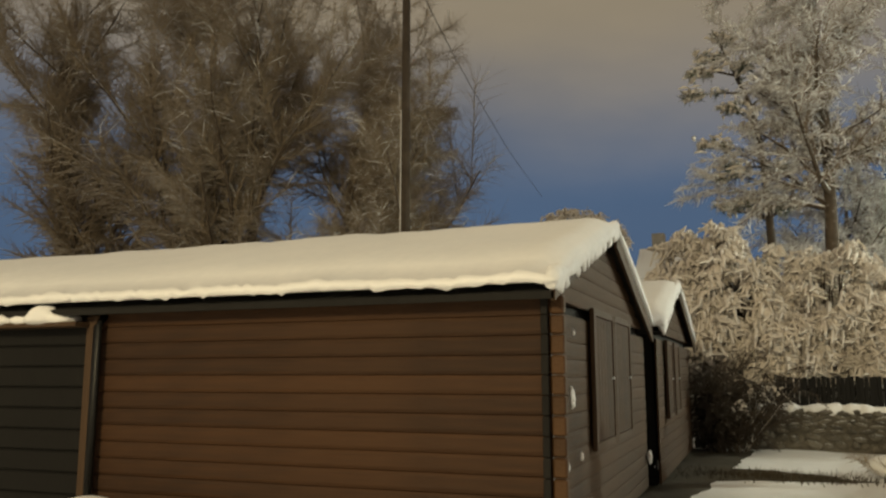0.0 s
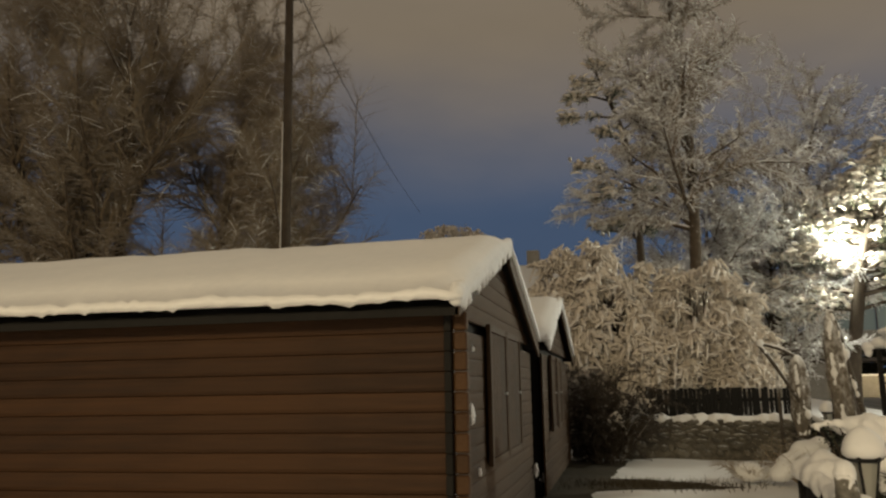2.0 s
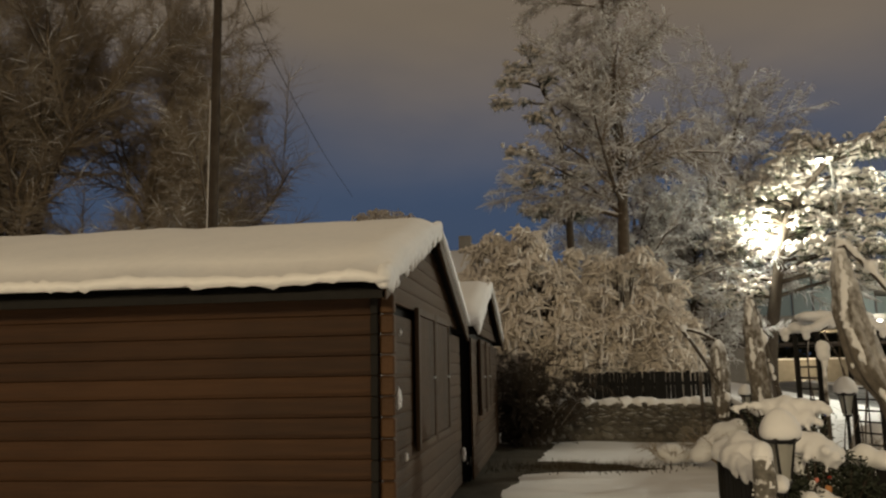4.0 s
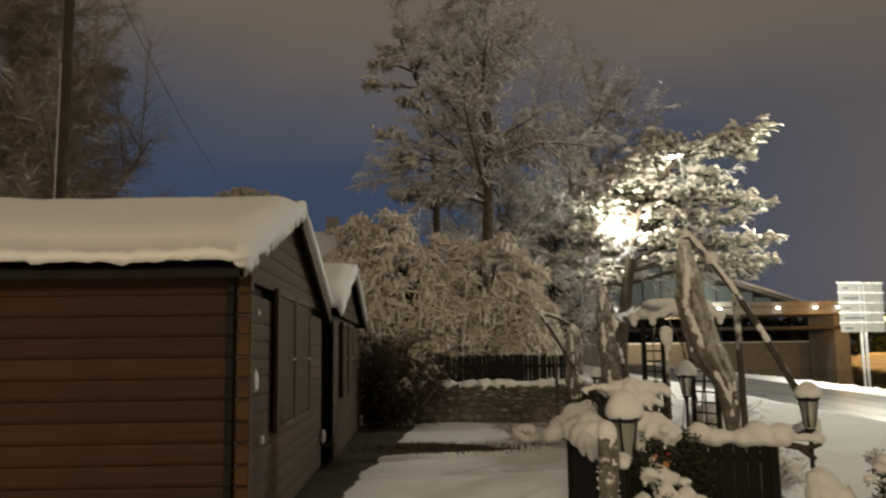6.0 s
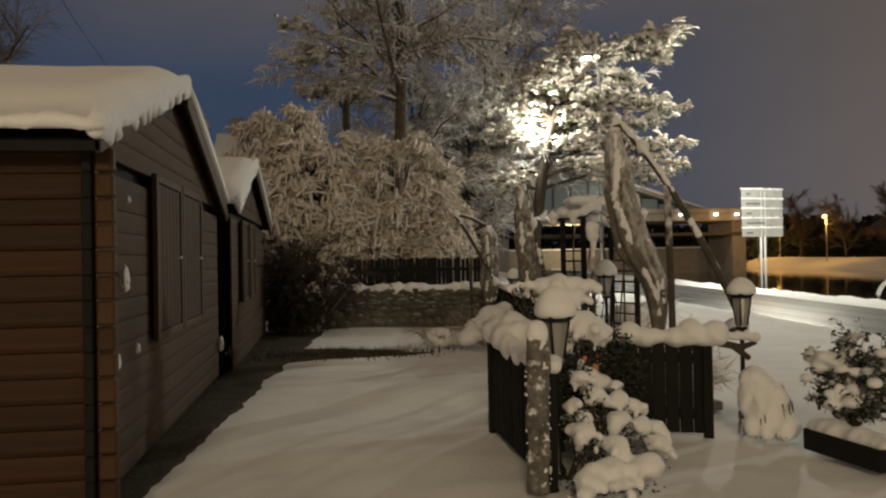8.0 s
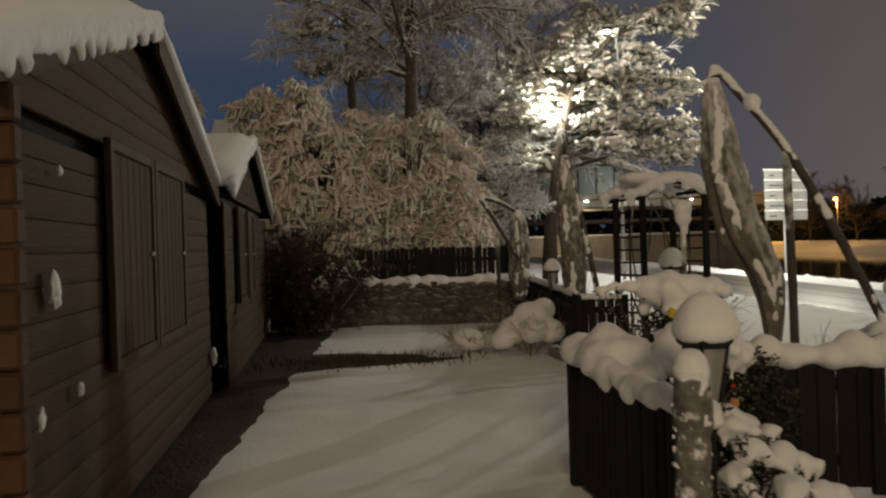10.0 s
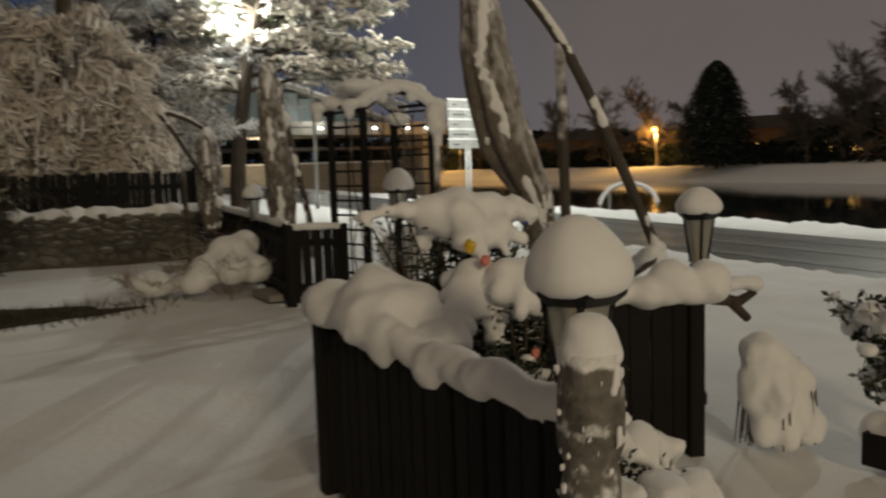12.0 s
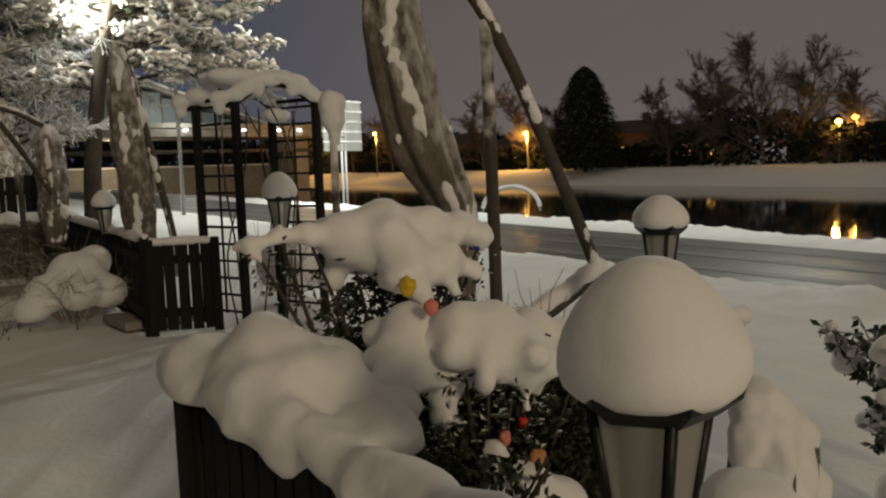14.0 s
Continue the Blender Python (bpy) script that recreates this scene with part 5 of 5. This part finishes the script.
# the snowy stick jutting from the pen's end post
m = thing("fallen_branch", (2.76, 7.46, 0.6), "short forked branch with snow on the end post", "branch")
tube_part("stick", [(0, 0, 0.06), (0.18, 0.02, 0.02), (0.3, 0.03, 0.05)], [0.03, 0.025, 0.015], BARK, m)
tube_part("stick", [(0.1, 0, 0.04), (0.24, 0.02, -0.06)], [0.025, 0.02], BARK, m)
drift("snow", snow_line((0.02, 0, 0.11), (0.3, 0.03, 0.09), 0.05), m, voxel=0.014)


def hunched_shrub(at):
    t = thing("weeping_shrub", at, "small weeping shrub hidden under a hood of snow", "shrub")
    drift("snow_hood", [(0, 0, 0.41, 0.11, 0.1, 0.085), (0.04, 0, 0.34, 0.13, 0.12, 0.11), (0.10, -0.02, 0.25, 0.13, 0.13, 0.12), (0.16, -0.03, 0.14, 0.12, 0.12, 0.13), (0.2, -0.03, 0.05, 0.12, 0.11, 0.1), (-0.06, 0.0, 0.26, 0.06, 0.08, 0.14), (0.0, -0.08, 0.22, 0.07, 0.07, 0.13), (0.09, -0.11, 0.15, 0.07, 0.06, 0.13), (0.17, -0.12, 0.07, 0.07, 0.06, 0.1), (-0.05, -0.05, 0.08, 0.06, 0.06, 0.09), (0.02, -0.12, 0.05, 0.06, 0.05, 0.07)], t, voxel=0.013, wob=0.25, smooth=7)
    rr = random.Random(2)
    vs, fs = [], []
    for k in range(90):
        a = rr.uniform(0, 6.3)
        c, q = Vector((0.04 + 0.10 * rr.random(), -0.02, 0)), rr.uniform(0.85, 1.1)
        p = [c + Vector((0.06 * math.cos(a), 0.06 * math.sin(a), 0.36)), c + Vector((0.13 * q * math.cos(a), 0.12 * q * math.sin(a), 0.24)), c + Vector((0.15 * q * math.cos(a + 0.1), 0.13 * q * math.sin(a), 0.0))]
        tube(vs, fs, p, [0.007, 0.007, 0.004], 4)
    tagged(mesh("stem_mass", vs, fs, COLUMN_MAT, t, "drooping stems crusted with snow"), kind="stuff")


hunched_shrub((2.98, 7.38, 0))


# ---- trough with a bushy plant ----
def trough():
    t = thing("planter_trough", (3.28, 6.68, 0), "dark wooden planter trough with a snowy bush", "planter", turn=-84)
    for k, (a, b, c, d) in enumerate(((-0.34, 0.34, -0.13, -0.11), (-0.34, 0.34, 0.11, 0.13), (-0.34, -0.32, -0.108, 0.108), (0.32, 0.34, -0.108, 0.108))):
        part("side_board", boxes((a, b, c, d, -0.02, 0.12), bevel=0.005), DARK, t)
    drift("trough_snow", snow_line((-0.3, 0, 0.10), (0.3, 0, 0.10), 0.095), t, voxel=0.018)
    tr = Tree(51)
    tr.burden, tr.burden_level, tr.size, tr.least = 0.8, 3, 0.016, 0.004
    s = thing("bush", (3.46, 6.98, 0.03), "bushy evergreen holding pads of snow in the trough", "bush")
    lv, lf = [], []
    for k in range(24):
        a = tr.r.uniform(0, 6.3)
        tr.grow(Vector((0, 0, 0)), Vector((0.24 * math.cos(a) + 0.10, 0.24 * math.sin(a) + 0.04, 1)), tr.r.uniform(0.36, 0.68), 0.012, 1, [None, (6, 0.4, 45, 0.12, 0.0, 0.3), (5, 0.5, 45, 0.16, 0.02, 0.1), (0, 0, 0, 0.2, 0.02, 0)])
    ends = [Vector(q[2]) for q in tr.twig[0]]
    for q in ends:
        for _ in range(5):
            d = Vector([tr.r.gauss(0, 1) for _ in range(3)]).normalized()
            e = d.orthogonal().normalized() * 0.012
            i = len(lv)
            lv += [q, q + d * 0.025 + e, q + d * 0.05, q + d * 0.025 - e]
            lf.append((i, i + 1, i + 2, i + 3))
    tagged(mesh("stem_mass", *tr.wood, BARK, s), kind="stuff")
    twig_mesh("branchwork", *tr.twig, 3, BARK_SNOW, s)
    tagged(mesh("foliage", lv, lf, LEAF, s), kind="stuff")
    pads = [(q.x, q.y, q.z + 0.02, tr.r.uniform(0.026, 0.07)) for q in tr.r.sample(ends, min(140, len(ends)))]
    drift("snow_cover", [(x, y, z, r, r, r * 0.7) for x, y, z, r in pads], s, voxel=0.014)


trough()
# snow-covered shrubs beside the fence and under the parasol
def mound(at, lumps, label, seed, n=30, h=0.5):
    t = thing("snowy_shrub", at, label, "shrub", "snow-buried shrubs")
    drift("snow", lumps, t, voxel=0.025, wob=0.14, smooth=12)
    tr = Tree(seed)
    tr.burden, tr.burden_level, tr.size, tr.least = 0.7, 3, 0.012, 0.003
    for k in range(n):
        a = tr.r.uniform(0, 6.3)
        tr.grow(Vector((0.1 * math.cos(a), 0.1 * math.sin(a), 0)), Vector((0.7 * math.cos(a), 0.7 * math.sin(a), 0.8)), h * tr.r.uniform(0.5, 1.1), 0.006, 2, [None, None, (9, 0.4, 45, 0.15, 0.08, 0.2), (0, 0, 0, 0.2, 0.1, 0)])
    twig_mesh("branchwork", *tr.twig, 3, TWIG, t)
    return t


mound((2.3, 13.5, 0), [(0.05, 0, 0.42, 0.24, 0.24, 0.2), (0.2, 0.05, 0.5, 0.17, 0.17, 0.16), (-0.2, 0, 0.26, 0.22, 0.22, 0.17), (0.0, -0.2, 0.28, 0.2, 0.2, 0.16), (-0.35, -0.05, 0.15, 0.16, 0.16, 0.12), (0.25, -0.15, 0.25, 0.18, 0.18, 0.16)], "rounded shrub buried in snow beside the gate", 61, 40, 0.7)
mound((1.6, 13.9, 0), [(0, 0, 0.12, 0.25, 0.22, 0.15), (0.3, 0.1, 0.1, 0.2, 0.2, 0.12)], "low clump of snowy stalks in the bed", 62, 30, 0.4)
mound((2.55, 8.75, 0), [(0, 0, 0.3, 0.3, 0.25, 0.22), (0.3, -0.1, 0.35, 0.25, 0.2, 0.18), (-0.3, 0.1, 0.3, 0.22, 0.2, 0.2)], "brown twiggy shrub with snow beneath the parasol", 63, 60, 0.75)
mound((3.3, 9.2, 0), [(0, 0, 0.2, 0.4, 0.3, 0.2), (-0.4, 0.1, 0.25, 0.3, 0.3, 0.2)], "low twiggy shrub with snow beneath the parasol", 64, 40, 0.55)
mound((2.9, 14.6, 0), [(0, 0, 0.25, 0.3, 0.3, 0.2)], "low twiggy shrub with snow beside the fence", 65, 36, 0.8)
mound((4.3, 13.2, 0), [(0, 0, 0.3, 0.35, 0.3, 0.3), (0.3, 0.2, 0.3, 0.3, 0.3, 0.3)], "rounded shrub buried in snow behind the arbour", 66, 40, 0.8)

# ---- utility pole and wire ----
m = thing("utility_pole", (-9.13, 21.73, 0), "dark wooden utility pole with a bracket and wire", "pole")
tube_part("shaft", [(0, 0, -0.2), (0, 0, 13.5)], [0.155, 0.115], BARK, m, sides=14)
tube_part("bracket", [(0, 0, 12.75), (0.28, 0.05, 12.78), (0.36, 0.05, 12.66)], 0.025, METAL, m)
lathe("insulator", [(0.02, 0), (0.05, 0.02), (0.035, 0.06), (0.05, 0.09), (0.02, 0.13)], CONCRETE, m, at=(0.3, 0.05, 12.82))
tube_part("wire", curve_pts([(0.3, 0.05, 12.95), (-0.6, 6.3, 12.75), (-1.6, 13.3, 12.8), (-2.6, 20.3, 13.0), (-4.5, 34, 13.8)], 8), 0.014, METAL, m, sides=5)
tube_part("snow_streak", [(-0.13, -0.07, 1.0), (-0.12, -0.06, 9.0)], [0.03, 0.02], SNOW, m, "snow driven on to one side", sides=5)

# ---- street lamp among the pines ----
m = thing("street_lamp", (9.75, 29.8, -0.1), "tall street lamp glaring white among snowy branches", "street lamp", "street lamps")
tube_part("pole", [(0, 0, -0.1), (0, 0, 8.0), (-0.1, -0.1, 8.4), (-0.4, -0.4, 8.5)], [0.06, 0.045, 0.04, 0.035], STEEL, m)
part("head", boxes((-0.75, -0.40, -0.66, -0.39, 8.42, 8.50), bevel=0.02), METAL, m)
bm = bmesh.new()
ball(bm, (-0.56, -0.53, 8.37), (0.10, 0.09, 0.05), 1, 0.0)
part("bulb", bm, LAMP_WHITE, m, "glaring white lamp", smooth=True)


# ---- direction sign by the canal ----
def sign():
    t = thing("direction_sign", (20.1, 37.0, 0), "white five-panel direction sign rimmed with snow", "sign", turn=14)
    for x in (-0.12, 0.12):
        tube_part("post", [(x, 0, -1.0), (x, 0, 4.15)], 0.055, SIGN_WHITE, t)
    rr = random.Random(8)
    for k in range(5):
        z = 2.02 + k * 0.45
        p = part("panel", boxes((-1.25, 1.2, -0.05, -0.005, z, z + 0.40), bevel=0.015), SIGN_GREY, t)
        bm = boxes((-1.0, rr.uniform(-0.8, 0.1), -0.058, -0.052, z + 0.15, z + 0.22))
        part("lettering", bm, SIGN_DARK, p)
        drift("panel_snow", snow_line((-1.25, -0.03, z + 0.42), (1.2, -0.03, z + 0.42), 0.06, 0.06, 0.35) , p, voxel=0.03)
    return t


sign()
# unseen fill light added to brighten the sign
lamp("sign_fill_light", "AREA", (16.5, 29.5, 6.0), 500, COOL, 0.4, (20, 37, 3))

# ---- white hoop by the water ----
m = thing("mooring_hoop", (15.0, 21.0, -0.1), "tall rail hoop by the canal under snow", "rail", turn=-35)
arc = [(0.75 * math.cos(math.pi * k / 20), 0, 0.1 + 0.62 * math.sin(math.pi * k / 20)) for k in range(21)]
tube_part("rail", arc, 0.035, STEEL, m)
drift("rail_snow", [(x, y, z + 0.05, 0.07, 0.07, 0.055) for x, y, z in arc[1:-1]], m, voxel=0.025)
tube_part("strut", [(-0.5, 0, 0.0), (-0.5, 0, 0.5)], 0.03, STEEL, m)


# ---- bridge with a lit station over the canal ----
def bridge():
    t = thing("canal_bridge", (30, 76, 0), "concrete canal bridge with a lit station on it", "bridge")
    part("deck", boxes((-22, 12, -2, 5, 4.35, 5.1), bevel=0.06), CONCRETE, t)
    part("parapet", boxes((-22, 12, -2.12, -1.9, 5.1, 5.55), bevel=0.03), CONCRETE, t)
    part("lower_girder", boxes((-22, 12, -1.2, 4, 3.0, 3.3), bevel=0.04), FACADE, t)
    for x in (-14.0, 9.5):
        part("pier", boxes((x - 0.7, x + 0.7, -1, 4, -2, 4.35), bevel=0.06), CONCRETE, t)
    part("retaining_wall", boxes((-30, 12, 8, 8.6, -2, 1.85), bevel=0.05), CONCRETE, t, "lit concrete retaining wall below the deck")
    part("wall_snow", boxes((-30, 12, 7.9, 8.7, 1.852, 2.02), bevel=0.05), SNOW, t)
    part("abutment", boxes((-40, -20, -2, 5, -1, 5.0), bevel=0.1), FACADE, t)
    # station hall with a sloping roof
    z0 = 5.12
    vs = [(-14, 0, 9.6), (-6, 0, 9.6), (7, 0, 5.4), (7, 6, 5.4), (-6, 6, 9.6), (-14, 6, 9.6)]
    vs += [(x, y, z - 0.35) for x, y, z in vs]
    mesh("roof", vs, [(0, 1, 4, 5), (1, 2, 3, 4), (11, 10, 7, 6), (10, 9, 8, 7), (0, 6, 7, 1), (1, 7, 8, 2), (2, 8, 9, 3), (3, 9, 10, 4), (4, 10, 11, 5), (5, 11, 6, 0)], CONCRETE, t)
    vs = [(-14, 0, 9.85), (-5.9, 0, 9.85), (7.1, 0, 5.6), (7.1, 6, 5.6), (-5.9, 6, 9.85), (-14, 6, 9.85)] + [(-14, -0.1, 9.61), (-6, -0.1, 9.61), (7, -0.1, 5.42)]
    mesh("roof_snow", vs, [(0, 1, 4, 5), (1, 2, 3, 4), (6, 7, 1, 0), (7, 8, 2, 1)], SNOW, t)
    for k in range(11):
        x0 = -13.8 + k * 1.75
        top = min(9.1, 9.1 - max(0, (x0 + 1.6 + 6)) * 0.323)
        if top > z0 + 0.5:
            w = mesh("window", [(x0, 0.3, z0), (x0 + 1.6, 0.3, z0), (x0 + 1.6, 0.3, top), (x0, 0.3, top + 0.1)], [(0, 1, 2, 3)], LIT_TEAL, t, "dimly lit teal glazing")
            part("mullion", boxes((x0 - 0.12, x0 - 0.02, 0.18, 0.34, z0, top + 0.2)), FACADE, w)
    for x in (-12, -7, -2.4, 3, 6.5, 8.6):
        bm = bmesh.new()
        ball(bm, (x, -2.3, 4.95), (0.2, 0.12, 0.08), x, 0.0, sub=2)
        part("lamp", bm, LAMP_SMALL, t, "small white deck lamp")


bridge()
lamp("bridge_lamp_light", "POINT", (27, 72.5, 6.5), 500, COOL, 0.3)
lamp("underpass_light", "POINT", (37, 70, 3.6), 600, SODIUM, 0.3)
lamp("underpass_light", "POINT", (24, 80, 3.4), 900, WARM, 0.3)


# ---- far bank: hedges, conifer, bare trees, houses, sodium lamps ----
def far_bank():
    rr = random.Random(6)
    vs, fs = [], []
    for k in range(14000):
        y = rr.uniform(14, 110)
        x = 58.5 + 0.1 * y + rr.uniform(-1.5, 2)
        h = 2.2 + 1.4 * noise.noise(Vector((y * 0.12, 0, 0))) + 0.8 * noise.noise(Vector((y * 0.5, 2, 0)))
        h += 2.6 * math.exp(-((y - 41) / 7.0) ** 2)
        z = 0.3 + rr.random() ** 0.8 * max(h, 0.6)
        r, a, b = rr.uniform(0.15, 0.4), rr.uniform(0, 6.3), rr.uniform(-1, 1)
        s = len(vs)
        vs += [(x + r * math.cos(a), y + r * math.sin(a), z + b * r), (x - r * math.cos(a), y - r * math.sin(a), z - b * r * 0.4), (x + r * math.sin(a), y - r * math.cos(a), z + r)]
        fs.append((s, s + 1, s + 2))
    tagged(mesh("far_hedge", vs, fs, CONIFER), "dark hedge along the far bank", "hedge", kind="stuff")
    # conifer
    t = thing("conifer", (57.0, 54.6, 0.3), "dense dark conifer on the far bank", "tree")
    tube_part("trunk", [(0, 0, -0.3), (0, 0, 7.0)], [0.2, 0.03], BARK, t)
    vs, fs = [], []
    for k in range(9000):
        f = rr.random() ** 0.8
        z = 0.2 + 9.0 * f
        rad = (5.0 * (1 - f) ** 0.6 + 0.12) * (0.82 + 0.25 * noise.noise(Vector((z * 1.5, k % 7, 0))))
        a, q = rr.uniform(0, 6.3), rr.random() ** 0.35
        p = Vector((rad * q * math.cos(a), rad * q * math.sin(a), z))
        L = rr.uniform(0.2, 0.5)
        o = Vector((math.cos(a), math.sin(a), -0.35)) * L
        w = Vector((-math.sin(a), math.cos(a), 0)) * L * 0.35
        s = len(vs)
        vs += [p - w, p + w, p + o, p + Vector((0, 0, L * 0.35))]
        fs += [(s, s + 1, s + 2), (s, s + 3, s + 1)]
    mesh("crown", vs, fs, CONIFER, t)
    spec = [(18, 0.46, 38, 0.08, -0.02, 0.10), (10, 0.5, 40, 0.12, 0.0, 0.12), (26, 0.42, 42, 0.15, 0.0, 0.06), (0, 0, 0, 0.18, 0.02, 0)]
    for i, (x, y, h) in enumerate(((59, 64, 8), (58, 70, 7), (57, 41, 7.5), (56, 37.0, 9.0), (57, 34.5, 8.0), (57, 28, 5.5), (57, 46, 6.5), (58, 43.5, 6.5), (57, 31.5, 6.0), (59, 80, 7), (59, 88, 7), (61, 100, 8), (57, 57, 6))):
        Tree(80 + i).make((x + 5, y * 1.07, 0.3), spec, h, 0.14, "bare dark tree on the far bank", twig=HAZY_TWIG, bark=HAZY_TWIG, straight=True, least=0.016, group="bare trees on the far bank")


far_bank()


def far_woods():
    """A dark belt of trees that closes the view beyond the bridge."""
    rr = random.Random(16)
    vs, fs = [], []
    for k in range(16000):
        x = rr.uniform(-60, 130)
        y = 120 + rr.uniform(-3, 3)
        h = 6.0 + 2.5 * noise.noise(Vector((x * 0.08, 0, 0))) + 1.5 * noise.noise(Vector((x * 0.35, 2, 0)))
        z = rr.random() ** 0.8 * h
        r, a, b = rr.uniform(0.3, 0.9), rr.uniform(0, 6.3), rr.uniform(-1, 1)
        s = len(vs)
        vs += [(x + r * math.cos(a), y + r * math.sin(a), z + b * r), (x - r * math.cos(a), y - r * math.sin(a), z - b * r * 0.4), (x + r * math.sin(a), y - r * math.cos(a), z + r)]
        fs.append((s, s + 1, s + 2))
    tagged(mesh("far_woods", vs, fs, CONIFER), "dark belt of distant trees", "trees", kind="stuff")


far_woods()


def house(at, w, d, h, roof, label, lit, material=None, turn=0, roof_mat=None, stack=0.25):
    t = thing("house", at, label, "house", "houses beyond the canal", turn=turn)
    part("wall", boxes((-w / 2, w / 2, -d / 2, d / 2, -0.5, h)), material or BRICK_FAR, t)
    vs = [(-w / 2 - 0.3, -d / 2 - 0.3, h), (w / 2 + 0.3, -d / 2 - 0.3, h), (w / 2 + 0.3, d / 2 + 0.3, h), (-w / 2 - 0.3, d / 2 + 0.3, h), (-w / 2 - 0.3, 0, h + roof), (w / 2 + 0.3, 0, h + roof)]
    r = mesh("roof", vs, [(0, 1, 5, 4), (2, 3, 4, 5), (1, 2, 5), (3, 0, 4), (3, 2, 1, 0)], roof_mat or FACADE, t)
    part("chimney", boxes((w * stack, w * stack + 0.7, -0.35, 0.35, h + roof * 0.3, h + roof + 0.8), bevel=0.03), material or BRICK_FAR, r)
    rr = random.Random(int(w * 37 + at[1]))
    for s in range(max(1, int(h / 2.8))):
        for k in range(int(w / 2.4)):
            x = -w / 2 + 1.2 + k * 2.4
            q = part("window", boxes((x - 0.5, x + 0.5, -d / 2 - 0.03, -d / 2 + 0.02, 0.9 + s * 2.8, 2.2 + s * 2.8)), LIT_WINDOW if rr.random() < lit else GLASS, t)
            part("sill", boxes((x - 0.6, x + 0.6, -d / 2 - 0.12, -d / 2 - 0.031, 0.82 + s * 2.8, 0.9 + s * 2.8)), CONCRETE, q)
    return t


for y, w, h, lit in ((24, 9, 3.0, 0.3), (33, 11, 2.8, 0.0), (47, 8, 4.2, 0.3), (56, 10, 5.4, 0.5), (68, 10, 4.5, 0.3), (84, 12, 5.5, 0.2)):
    house((76 + 0.05 * y, y * 1.2, 0.4), w, 7, h * 0.7, 1.6, "brown house with dark roof beyond the canal", lit * 0.6, turn=-75)
house((-3.0, 47.5, 0), 5.2, 7, 5.9, 2.5, "house with snowy roof and chimney behind trees", 0.0, material=CONCRETE, roof_mat=SNOW, stack=-0.42)

# sodium street lamps beyond the water
for x, y, z, w in ((58, 62.5, 4.0, 1200), (57, 31.5, 3.2, 350), (58.5, 31.0, 3.5, 350), (56, 86, 5.2, 500), (55, 99, 5.4, 500), (64, 108, 5.0, 1400)):
    t = x, y = x + 4, y * 1.07
    t = thing("street_lamp", (x, y, 0.3), "orange street lamp on the far bank", "street lamp", "far street lamps")
    tube_part("pole", [(0, 0, -0.3), (0, 0, z)], 0.06, STEEL, t, sides=8)
    bm = bmesh.new()
    ball(bm, (-0.2, 0, z), (0.24, 0.24, 0.17), y, 0.0, sub=2)
    part("bulb", bm, LAMP_SODIUM, t, "glowing sodium lamp", smooth=True)
    lamp("sodium_light", "POINT", (x - 0.3, y, z), w * 1.6, SODIUM, 0.25)
